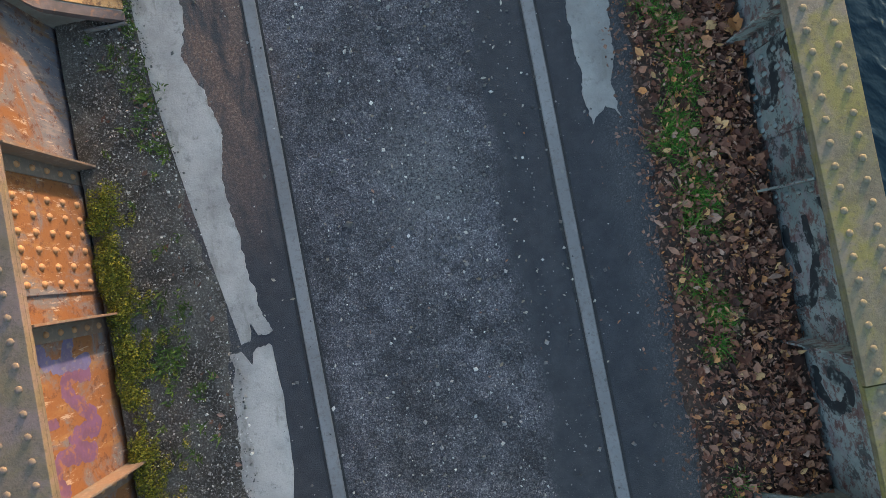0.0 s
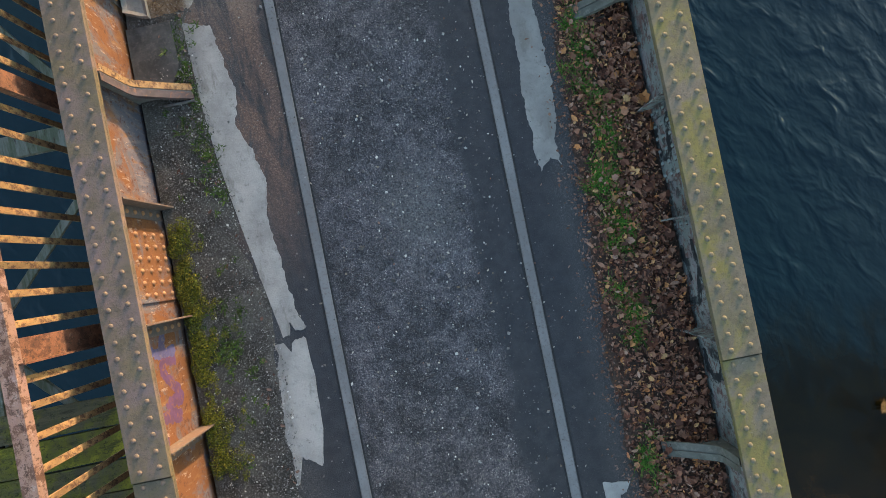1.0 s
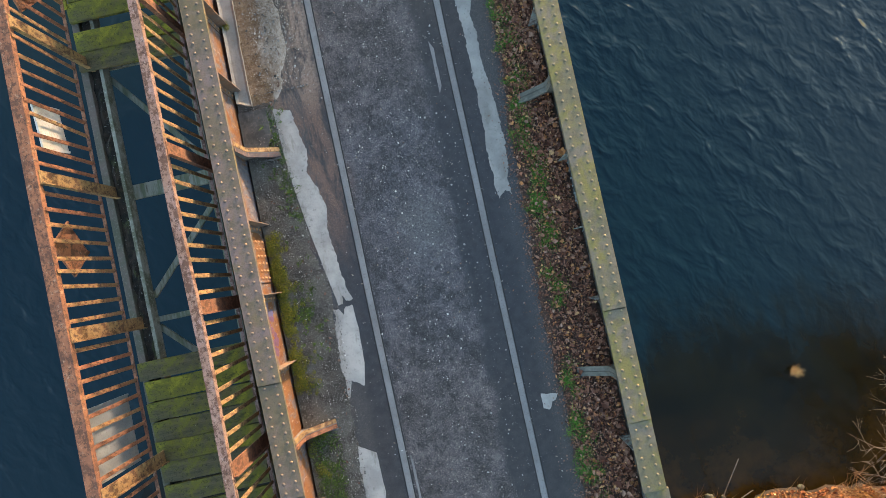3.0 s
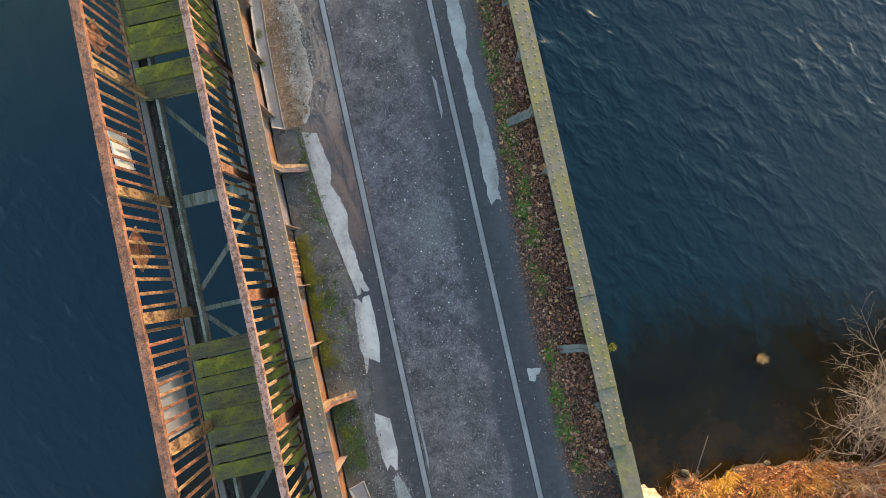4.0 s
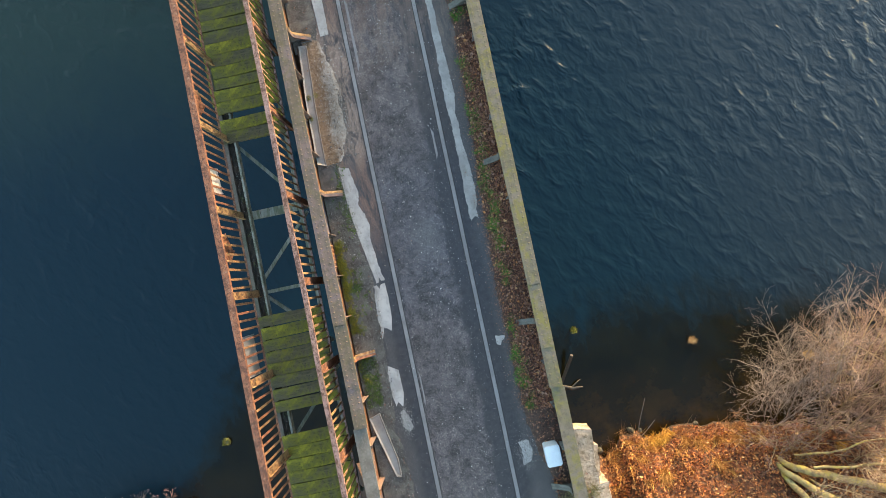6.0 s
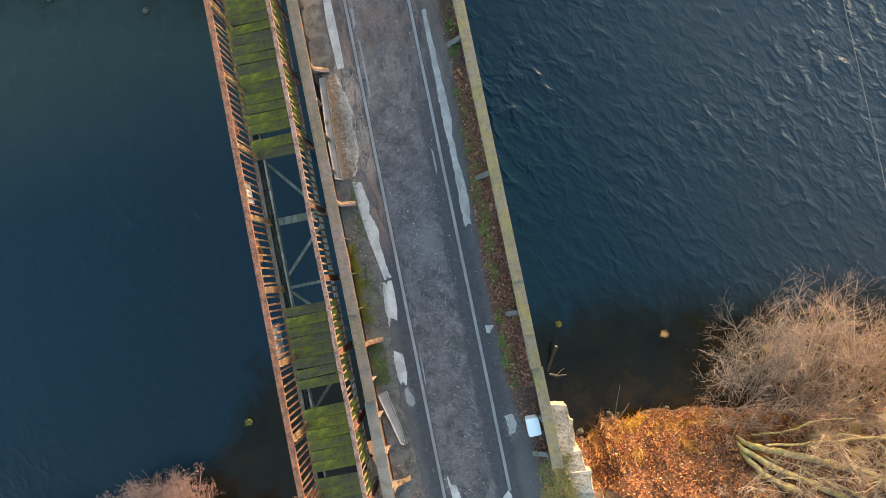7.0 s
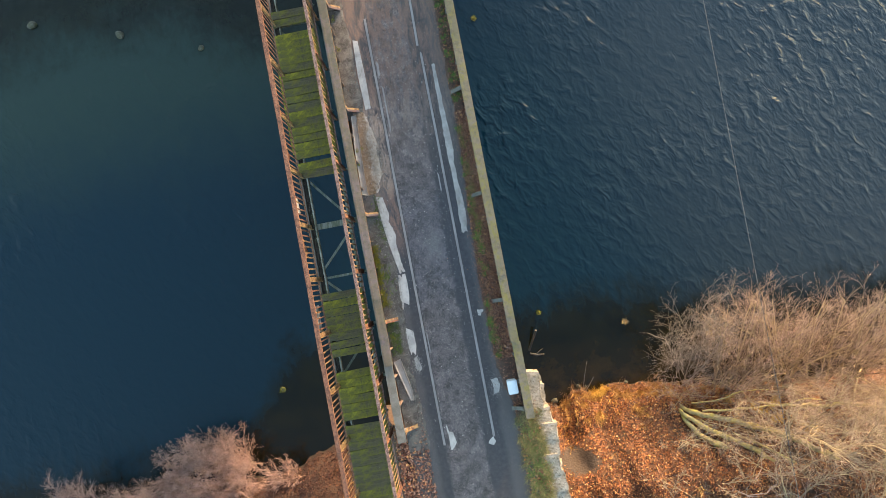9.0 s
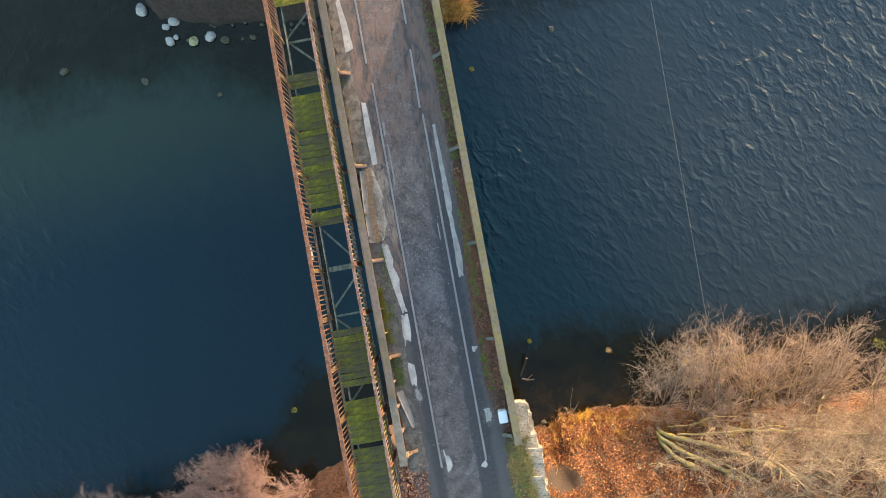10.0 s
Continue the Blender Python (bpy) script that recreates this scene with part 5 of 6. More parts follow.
tufts("weeds", weeds, rng, leaf_material("dark weeds", (0.0, (0.03, 0.06, 0.012)), (0.7, (0.07, 0.13, 0.018)), (1.0, (0.16, 0.24, 0.03))), "small green weeds in the gravel", 12, 0.022, 0.0045, 1.4)
tufts("grass_tufts", green, rng, GRASS, "short green grass among the fallen leaves", 52, 0.070, 0.0022, 1.1)

# moss cushions along the rusted girder
def moss_heap(places):
    verts, faces = [], []
    for x, y, z, r in places:
        for _ in range(int(52000 * r * r) + 40):
            a, d = rng.uniform(0, 6.28), math.sqrt(rng.random())
            px, py, pz = x + r * d * math.cos(a), y + r * d * math.sin(a) * 1.2, z + r * 0.55 * (1 - d * d)
            e = Euler((rng.gauss(0, 0.7), rng.gauss(0, 0.7), rng.uniform(0, 6.28))).to_matrix()
            s = len(verts)
            k = rng.uniform(0.0028, 0.0062)
            for u, v in ((-1, -0.6), (1, -0.6), (0.3, 1.2)):
                verts.append(tuple(Vector((px, py, pz + rng.uniform(0, 0.012))) + e @ Vector((u * k, v * k, 0))))
            faces.append((s, s + 1, s + 2))
    return single("moss", raw("moss", verts, faces, MOSS), None, "yellow-green moss cushions at the foot of the girder", "moss", kind="stuff")


cushions = []
for y, n, spread_ in ((0.36, 9, 0.035), (0.26, 8, 0.035), (0.06, 22, 0.05), (-0.06, 22, 0.05), (-0.22, 14, 0.05), (-0.42, 13, 0.06), (-0.58, 12, 0.06), (-0.72, 8, 0.05), (-1.0, 12, 0.06), (-1.15, 14, 0.06), (-1.38, 12, 0.07), (3.4, 4, 0.03), (3.0, 3, 0.03), (-2.0, 5, 0.06), (-2.4, 5, 0.06), (6.6, 5, 0.06), (7.6, 4, 0.06)):
    for _ in range(n):
        cushions.append((-1.78 + abs(rng.gauss(0, 0.065)), y + rng.gauss(0, spread_), 0.035, rng.uniform(0.025, 0.065)))
for _ in range(60):
    cushions.append((-1.74 + abs(rng.gauss(0, 0.12)), rng.uniform(-1.6, 0.4), 0.035, rng.uniform(0.015, 0.03)))
moss_heap(cushions)

scraps = [(rng.gauss(0.0, 0.55), rng.uniform(-5.8, 6.5), 0.006, rng.uniform(0.012, 0.034)) for _ in range(420)]
scatter_leaves("leaf_chips", scraps, rng, PALE_CHIP, "pale dry scraps scattered on the asphalt", 0, 0.2)
stones = []
for _ in range(9000):
    y = rng.uniform(-5, 2.0)
    e = between(y, LEFT_EDGE)
    stones.append((rng.uniform(-1.80, e + 0.03), y, 0.014 + 0.012 * rng.random() + 0.012 * max(0, min(1, (e - 0.1 + 1.0) * 0)), rng.choice((0.005, 0.006, 0.006, 0.007, 0.008, 0.009, 0.011, 0.013, 0.02)) * rng.uniform(0.8, 1.3)))
for _ in range(700):
    y = max(2.1, rng.gauss(3.1, 0.7))
    e = between(y, LEFT_EDGE)
    x = rng.gauss(-1.22, 0.17)
    stones.append((x, y, 0.008 + 0.03 * max(0, min(1, (e - x) / (e + 1.6))) ** 0.5, rng.choice((0.008, 0.010, 0.012, 0.016, 0.02, 0.034)) * rng.uniform(0.8, 1.3)))
for _ in range(6500):
    stones.append((rng.gauss(0, 0.42), rng.uniform(-6, 7), 0.001, rng.choice((0.006, 0.008, 0.011, 0.014, 0.018)) * rng.uniform(0.8, 1.3)))
for _ in range(650):
    stones.append((rng.gauss(0, 0.45), rng.uniform(-5.8, 6.5), 0.0, rng.uniform(0.02, 0.036)))
for _ in range(1800):
    stones.append((rng.uniform(-1.1, 1.3), rng.uniform(-6, 7), 0.001, rng.choice((0.006, 0.008, 0.011)) * rng.uniform(0.8, 1.3)))
scuff = []
for _ in range(900):
    scuff.append((rng.gauss(-1.10, 0.07), rng.gauss(-3.32, 0.14), 0.004, rng.uniform(0.008, 0.02)))
for _ in range(750):
    scuff.append((rng.gauss(1.07, 0.10), rng.gauss(-4.4, 0.18), 0.004, rng.uniform(0.008, 0.02)))
stones += [(-0.435, 0.0, 0.0, 0.06), (-0.25, -0.28, 0.0, 0.05), (0.1, -0.9, 0.0, 0.04)]
pebbles("gravel", stones, rng, GRIT, "loose grey grit and pebbles on the deck")
soil_stones = scuff
for _ in range(2600):
    y = rng.uniform(-3.0, 1.6)
    soil_stones.append((rng.uniform(-1.74, between(y, LEFT_EDGE) - 0.01), y, 0.03, rng.choice((0.007, 0.009, 0.011, 0.014)) * rng.uniform(0.8, 1.3)))
pebbles("gravel", soil_stones, rng, leaf_material("pale grit", (0.0, (0.14, 0.135, 0.13)), (0.7, (0.33, 0.32, 0.31)), (1.0, (0.66, 0.65, 0.62))), "pale grit on the soil by the girder")
heap_stones, heap_grass = [], []
for _ in range(4200):
    y = rng.gauss(3.2, 0.55)
    if y < 2.1:
        continue
    heap_stones.append((rng.gauss(-1.24, 0.13), y, rng.uniform(0.025, 0.06), rng.choice((0.007, 0.009, 0.012, 0.018)) * rng.uniform(0.8, 1.3)))
for _ in range(26):
    heap_stones.append((rng.gauss(-1.32, 0.07), rng.gauss(2.75, 0.28), 0.035, rng.uniform(0.025, 0.045)))
pebbles("gravel", heap_stones, rng, leaf_material("pale pebbles", (0.0, (0.22, 0.165, 0.12)), (0.5, (0.46, 0.39, 0.32)), (1.0, (0.74, 0.70, 0.64))), "pale pebbles on the heap by the kerb")
for _ in range(80):
    y = rng.uniform(2.0, 4.4)
    heap_grass.append((rng.gauss(-1.50, 0.07) + 0.07 * math.sin(y * 4), y, 0.02, 0.05))
tufts("dry_grass", heap_grass, rng, leaf_material("withered brown grass", (0.0, (0.10, 0.055, 0.03)), (0.5, (0.22, 0.13, 0.06)), (1.0, (0.34, 0.23, 0.11))), "withered brown grass on the heap by the kerb", 20, 0.035, 0.0025, 1.6)

# ---- banks: leaf litter, dry grass, boulders ----
bank_leaves, dry = [], []
for _ in range(27000):
    x, y = rng.uniform(2.6, 14.0), rng.uniform(-13, -5.2)
    z = ground_z(x, y)
    if math.hypot((x - 3.5) / 0.75, (y + 8.05) / 0.36) < rng.uniform(0.7, 1.1):       # bare wet mud
        continue
    if z > WATER_Z + 0.12 and noise.noise(Vector((x * 1.3, y * 1.3, 4))) + 0.5 * noise.noise(Vector((x * 4, y * 4, 8))) > rng.uniform(-0.9, 0.05):
        bank_leaves.append((x, y, z + 0.035, rng.uniform(0.045, 0.105)))
for _ in range(26000):
    x, y = rng.uniform(2.5, 9.5), rng.uniform(-11, -5.4)
    z = ground_z(x, y)
    if z > WATER_Z + 0.1 and math.hypot((x - 3.5) / 0.75, (y + 8.05) / 0.36) > rng.uniform(0.8, 1.2) and noise.noise(Vector((x * 0.9, y * 0.9, 6))) > rng.uniform(-1.0, 0.35):
        bank_leaves.append((x, y, z + rng.uniform(0.02, 0.09), rng.uniform(0.05, 0.11)))
for _ in range(4200):
    x = rng.uniform(3.3, 9.5)
    y = shore_near(x) - 0.02 - 0.75 * rng.random() ** 1.3
    bank_leaves.append((x, y, max(ground_z(x, y), WATER_Z) + 0.035, rng.uniform(0.05, 0.11)))
scatter_leaves("bank_leaves", bank_leaves, rng, LEAF_ORANGE, "orange fallen leaves covering the river bank", 0, 0.75)
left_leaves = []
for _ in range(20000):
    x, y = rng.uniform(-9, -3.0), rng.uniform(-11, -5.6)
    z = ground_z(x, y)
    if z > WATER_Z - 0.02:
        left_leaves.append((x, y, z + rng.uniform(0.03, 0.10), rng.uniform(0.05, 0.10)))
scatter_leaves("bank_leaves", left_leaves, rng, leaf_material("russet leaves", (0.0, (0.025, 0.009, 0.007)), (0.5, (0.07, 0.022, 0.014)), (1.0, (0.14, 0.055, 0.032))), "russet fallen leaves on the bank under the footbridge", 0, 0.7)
for _ in range(110):
    x = rng.uniform(3.0, 9) if rng.random() < 0.97 else rng.uniform(-9, -4)
    y = shore_near(x) - 0.1 - rng.expovariate(2.4)
    if ground_z(x, y) > WATER_Z + 0.1 and noise.noise(Vector((x * 1.7, y * 1.7, 3))) > -0.05:
        dry.append((x, y, ground_z(x, y), rng.uniform(0.06, 0.12)))
for x, y in ((3.7, -6.5), (4.2, -6.5), (4.5, -6.35), (5.5, -6.4), (5.9, -6.45), (6.4, -6.5), (6.9, -6.55), (7.4, -6.65), (4.6, -6.9), (6.0, -6.9)):
    for _ in range(7):
        dry.append((x + rng.gauss(0, 0.10), y + rng.gauss(0, 0.08), ground_z(x, y) + 0.05, 0.07))
fringe = []
for _ in range(110):
    x = rng.uniform(2.9, 9.6)
    y = shore_near(x) - 0.12 + rng.gauss(0, 0.10)
    if noise.noise(Vector((x * 2.3, 7, 1))) > rng.uniform(-0.8, 0.3):
        fringe.append((x, y, max(ground_z(x, y), WATER_Z), rng.uniform(0.05, 0.12)))
tufts("dry_grass", fringe, rng, leaf_material("russet sedge", (0.0, (0.12, 0.055, 0.03)), (0.5, (0.30, 0.15, 0.07)), (1.0, (0.58, 0.40, 0.18))), "russet sedge hanging over the water's edge", 22, 0.20, 0.0040, 1.4)
clump = []
for x, y in ((4.75, -6.35), (4.95, -6.4), (5.15, -6.3), (10.3, -7.7), (10.7, -8.0), (9.4, -7.3), (11.5, -8.5), (11.0, -7.6)):
    for _ in range(3):
        clump.append((x + rng.gauss(0, 0.1), y + rng.gauss(0, 0.1), ground_z(x, y) + 0.05, 0.13))
tufts("yellow_grass", clump, rng, leaf_material("yellow grass", (0.0, (0.55, 0.30, 0.04)), (1.0, (0.80, 0.52, 0.10))), "bright yellow grass clumps on the bank", 60, 0.2, 0.008, 0.9)
tufts("dry_grass", dry, rng, DRY_GRASS, "dry orange-yellow grass tufts on the bank", 22, 0.27, 0.007, 0.8)
shore_tufts = []
for _ in range(60):
    x, y = rng.uniform(2.3, 3.4), rng.uniform(11.2, 12.4)
    shore_tufts.append((x, y, max(ground_z(x, y), WATER_Z), 0.15))
tufts("dry_grass", shore_tufts, rng, DRY_GRASS, "dry grass at the foot of the far abutment", 30, 0.6, 0.010, 0.9)
verge_tufts = [(rng.uniform(1.5, 2.2), y, -0.04, 0.10) for y in [rng.uniform(-8.8, -5.3) for _ in range(260)]]
tufts("verge_grass", verge_tufts, rng, leaf_material("pale verge grass", (0.0, (0.10, 0.12, 0.03)), (0.5, (0.20, 0.18, 0.06)), (1.0, (0.30, 0.26, 0.11))), "pale dry grass on the road verge", 30, 0.16, 0.004, 1.0)
left_litter = [(rng.uniform(-2.2, -1.25), rng.uniform(-9, -5.0), -0.02 + rng.uniform(0, 0.03), rng.uniform(0.05, 0.1)) for _ in range(4200)]
scatter_leaves("leaf_litter", left_litter, rng, LEAF_BROWN, "brown fallen leaves on the road verge", 1)
tufts("grass_tufts", [(rng.uniform(1.6, 2.1), rng.uniform(-8.5, -5.6), -0.04, 0.12) for _ in range(60)], rng, GRASS, "green grass on the road verge", 26, 0.12, 0.004, 0.9)
right_litter = [(rng.uniform(1.5, 2.15), rng.uniform(-9, -5.0), 0.0 + rng.uniform(0, 0.03), rng.uniform(0.05, 0.1)) for _ in range(500)]
scatter_leaves("leaf_litter", right_litter, rng, LEAF_BROWN, "brown fallen leaves on the road verge", 1)


def boulder(at, size, seed, material=BOULDER, label="mossy grey boulder in the shallow water"):
    bm = bmesh.new()
    bmesh.ops.create_icosphere(bm, subdivisions=2, radius=0.5)
    for v in bm.verts:
        k = 1 + 0.35 * noise.noise(v.co * 2.3 + Vector((seed, 0, seed)))
        v.co = Vector((v.co.x * k, v.co.y * k * 0.8, v.co.z * k * 0.65)) * size
    ob = single("boulder", bm, material, label, "rock", "boulders in the river", at=at)
    ob.rotation_euler = (0, 0, seed)
    return ob


for k, (x, y, s) in enumerate(((3.07, 8.89, 0.20), (6.7, 9.95, 0.30), (-14.42, 12.19, 0.42), (-10.96, 11.08, 0.36), (-7.82, 9.89, 0.26), (-6.95, -4.02, 0.22), (3.34, -2.91, 0.16))):
    boulder((x, y, WATER_Z + 0.02), s, 1.7 * k)
for k in range(22):
    x = -8.9 + 0.25 * k + rng.uniform(-0.2, 0.2)
    boulder((x, shore_far(x) + rng.uniform(-0.9, 0.6), WATER_Z + 0.04), rng.choice((0.15, 0.2, 0.28, 0.42)) * rng.uniform(0.8, 1.2), 3.1 * k, BOULDER, "grey boulder along the waterline")
for k, (x, y, size) in enumerate(((-9.27, 13.43, 0.50), (-9.57, 12.6, 0.44), (-8.56, 12.4, 0.46), (-7.8, 12.45, 0.50), (-9.66, 13.25, 0.34), (-9.29, 12.72, 0.28), (-10.6, 14.2, 0.6))):
    boulder((x, y, WATER_Z + 0.06), size, 2.3 * k, PALE_ROCK if k != 2 else MOSSY_ROCK, "pale limestone boulder at the waterline" if k != 2 else "mossy limestone boulder at the waterline")
for k, x in enumerate((3.3, 4.3, 4.55, 6.1)):
    boulder((x, shore_near(x) + rng.uniform(-0.1, 0.2), WATER_Z), rng.uniform(0.12, 0.28), 5.3 * k, BOULDER, "dark boulder along the waterline")

for x, y, r in ((3.34, -2.91, 0.09), (3.07, 8.89, 0.10), (-6.95, -4.02, 0.12)):
    tufts("river_weed", [(x, y, WATER_Z + 0.06, r)] * 3, rng, MOSS, "green weed growing on a stone in the water", 70, 0.05, 0.006, 0.9, "plant")

# floating clump of dry reeds, a leaning post and driftwood
tufts("reed_clump", [(6.5, -3.86, WATER_Z, 0.07)] * 3, rng, leaf_material("pale reeds", (0.0, (0.30, 0.19, 0.08)), (1.0, (0.62, 0.46, 0.22))), "clump of pale dry reeds standing in the water", 50, 0.12, 0.006, 0.8, "reeds")
tufts("reed_clump", [(9.52, -4.88, WATER_Z, 0.10)] * 2, rng, leaf_material("yellow reeds", (0.0, (0.40, 0.26, 0.04)), (1.0, (0.70, 0.50, 0.10))), "clump of yellow reeds standing in the water", 40, 0.2, 0.010, 0.7, "reeds")
tufts("reed_clump", [(17.4, -5.5, WATER_Z, 0.2)] * 3, rng, MOSS, "clump of yellow reeds standing in the water", 26, 0.2, 0.012, 0.9, "reeds")
single("post", bar((2.62, -4.5, WATER_Z - 0.2), (3.05, -3.5, WATER_Z + 0.6), 0.085, 0.085, 0.02), WET_WOOD, "leaning grey timber post in the water", "post")
verts, faces = [], []
tube(verts, faces, [Vector((2.72, -4.40, WATER_Z + 0.03)), Vector((2.95, -4.50, WATER_Z + 0.08)), Vector((3.25, -4.52, WATER_Z + 0.04))], [0.04, 0.055, 0.02], 6)
tube(verts, faces, [Vector((2.9, -4.5, WATER_Z + 0.06)), Vector((3.1, -4.35, WATER_Z + 0.1)), Vector((3.22, -4.3, WATER_Z + 0.07))], [0.03, 0.02, 0.01], 5)
single("driftwood", raw("driftwood", verts, faces, WET_WOOD, True), None, "pale driftwood branch in the water", "driftwood")
verts, faces = [], []
for dx in (0.0, 0.10):
    tube(verts, faces, [Vector((4.42 + dx, -6.2, WATER_Z + 0.05)), Vector((4.48 + dx * 1.2, -5.6 - dx * 3, WATER_Z + 0.55)), Vector((4.60 + dx * 1.3, -4.9 - dx * 6, WATER_Z + 1.1))], [0.013, 0.010, 0.007], 4)
single("dead_stalks", raw("dead_stalks", verts, faces, TWIG_GREY, True), None, "thin dead stalks at the water's edge", "plant")

# overhead cable
verts, faces = [], []
tube(verts, faces, [Vector((5.1, -52, -0.6))] + [Vector((6.8 + 0.0335 * y, y, 5.38 - 0.028 * y)) for y in range(-40, 61, 5)] + [Vector((9.4, 78, -5.0))], [0.0065] * 23, 6)
single("overhead_cable", raw("overhead_cable", verts, faces, CABLE, True), None, "thin pale cable strung across the river", "cable")


# ---- bare shrubs ----
def shoot(rng, base, direction, length, radius, level, stems, twigs, depth, tips, many):
    """One shoot and, by recursion, its side shoots. Limbs go into stems, the rest into twigs."""
    n = (7, 4, 2, 1)[min(level, 3)]
    bend = (0.07, 0.13, 0.16, 0.15)[min(level, 3)]
    pts, rad = [base.copy()], [radius]
    d = direction.normalized()
    for k in range(n):
        d = (d + Vector((rng.gauss(0, bend), rng.gauss(0, bend), rng.gauss(0, bend) + 0.04))).normalized()
        pts.append(pts[-1] + d * length / n)
        rad.append(max(radius * (1 - 0.78 * (k + 1) / n), 0.0013))
    store = stems if level < 2 else twigs
    tube(store[0], store[1], pts, rad, 5 if level == 0 else (4 if level == 1 else 3))
    if level >= depth:
        tips.append(pts[-1])
        return
    low = (0.22, 0.14, 0.12)[level]
    for k in range(max(1, round((14, 6.5, 2.5)[level] * many * rng.uniform(0.75, 1.25)))):
        f = rng.uniform(low, 1.0)
        i = min(int(f * n), n - 1)
        p = pts[i].lerp(pts[i + 1], f * n - i)
        axis = (pts[i + 1] - pts[i]).normalized()
        side = axis.cross(Vector((rng.gauss(0, 1), rng.gauss(0, 1), rng.gauss(0, 1)))).normalized()
        shoot(rng, p, axis + side * rng.uniform(0.4, 1.1), length * (rng.uniform(0.16, 0.42) if level == 0 else rng.uniform(0.3, 0.6)) * (1.25 - 0.6 * f), max(radius * (1 - 0.7 * f) * 0.5, (0.0072, 0.0027, 0.0017)[level]), level + 1, stems, twigs, depth, tips, many)


def shrub(base, count, reach, seed, label, radius=0.029, depth=3, twig=None, stem=None, many=1.0, dead=0):
    """A many-stemmed bush: its stems bend from the base to tips within reach = (x0, x1, y0, y1, z0, z1)."""
    rng = random.Random(seed)
    z = ground_z(base[0], base[1])
    t = thing("bare_shrub", (base[0], base[1], z), label, "shrub", "leafless shrubs on the banks")
    stems, twigs, tips = ([], []), ([], []), []
    x0, x1, y0, y1, z0, z1 = reach
    for k in range(count):
        root = Vector((base[0] + rng.gauss(0, 0.5), base[1] + rng.gauss(0, 0.35), z - 0.05))
        tip = Vector((x0 + (x1 - x0) * rng.random(), y1 - (y1 - y0) * rng.random() ** 1.4, rng.uniform(z0, z1)))
        way = tip - root
        shoot(rng, root, way.normalized() + Vector((0, 0, -0.10)), way.length, radius * rng.uniform(0.6, 1.3), 0, stems, twigs, depth, tips, many)
    part("stem", raw("stem", *stems, stem or STEM, True), None, t)
    tagged(part("twig", raw("twig", *twigs, twig or TWIG, True), None, t), kind="stuff")
    if dead:
        verts, faces = [], []
        for p in rng.sample(tips, min(dead, len(tips))):
            s = rng.uniform(0.014, 0.028)
            e = Euler((rng.uniform(-1, 1), rng.uniform(-1, 1), rng.uniform(0, 6.28))).to_matrix()
            k = len(verts)
            verts += [tuple(p + e @ Vector(v) * s) for v in ((0, -1, 0), (0.5, 0, 0.2), (0, 1, 0), (-0.5, 0, 0.2))]
            faces.append((k, k + 1, k + 2, k + 3))
        tagged(part("withered_leaves", raw("withered_leaves", verts, faces, LEAF_PALE), None, t, "pale pinkish withered leaves"), kind="stuff")
    return t


LEAF_PALE = leaf_material("pale withered leaves", (0.0, (0.28, 0.14, 0.11)), (0.5, (0.45, 0.27, 0.21)), (1.0, (0.62, 0.46, 0.38)))


def trunk(points, radii, label):
    verts, faces = [], []
    fine, fr = [], []
    for k in range(len(points) - 1):
        for i in range(6):
            f = i / 6
            p = Vector(points[k]).lerp(Vector(points[k + 1]), f)
            fine.append(p + noise.noise_vector(p * 0.7) * 0.24 + noise.noise_vector(p * 2.6) * 0.07)
            fr.append((radii[k] + (radii[k + 1] - radii[k]) * f) * (1 + 0.22 * noise.noise(p * 3.1)))
    fine.append(Vector(points[-1]))
    fr.append(radii[-1])
    tube(verts, faces, fine, fr, 9)
    return single("leaning_tree", raw("leaning_tree", verts, faces, MOSSY_BARK, True), None, label, "tree", "leaning trees on the bank")
PINK = "large leafless shrub with pinkish twigs leaning over the water"
BEIGE = "leafless shrub with beige twigs over fallen trunks"
RED = "leafless reddish shrub with withered leaves at the water's edge"
shrub((9.9, -7.0), 25, (9.0, 11.4, -6.6, -3.3, -3.8, -2.5), 1, PINK)
shrub((11.8, -7.2), 33, (10.0, 13.4, -8.1, -3.4, -3.6, -2.0), 2, PINK)
shrub((14.0, -7.4), 32, (12.4, 15.8, -8.6, -4.0, -3.6, -1.6), 3, PINK)
shrub((16.4, -7.9), 24, (14.6, 18.2, -8.8, -5.2, -3.6, -1.2), 10, PINK)
shrub((19.0, -8.6), 15, (16.6, 21.2, -9.4, -6.4, -3.4, -1.2), 16, PINK)
shrub((10.9, -8.6), 9, (9.4, 12.4, -8.4, -6.2, -2.0, 0.6), 18, BEIGE, twig=TWIG_OLIVE)
shrub((12.4, -9.4), 16, (10.8, 14.4, -9.4, -6.6, -1.6, 1.4), 4, BEIGE, twig=TWIG_OLIVE)
shrub((15.2, -9.4), 20, (13.4, 17.4, -10.0, -6.8, -1.6, 1.6), 11, BEIGE, twig=TWIG_OLIVE)
shrub((18.2, -9.8), 12, (16.2, 20.4, -10.8, -7.6, -1.6, 1.6), 17, BEIGE, twig=TWIG_OLIVE)
shrub((12.6, -11.2), 12, (11.0, 14.6, -11.4, -8.6, -1.2, 1.6), 13, BEIGE, twig=TWIG_OLIVE)
shrub((15.4, -11.8), 10, (13.4, 17.2, -12.0, -9.0, -1.2, 1.8), 19, BEIGE, twig=TWIG_OLIVE)
shrub((17.6, -12.6), 8, (15.6, 19.4, -12.8, -10.0, -1.2, 1.8), 22, BEIGE, twig=TWIG_OLIVE)
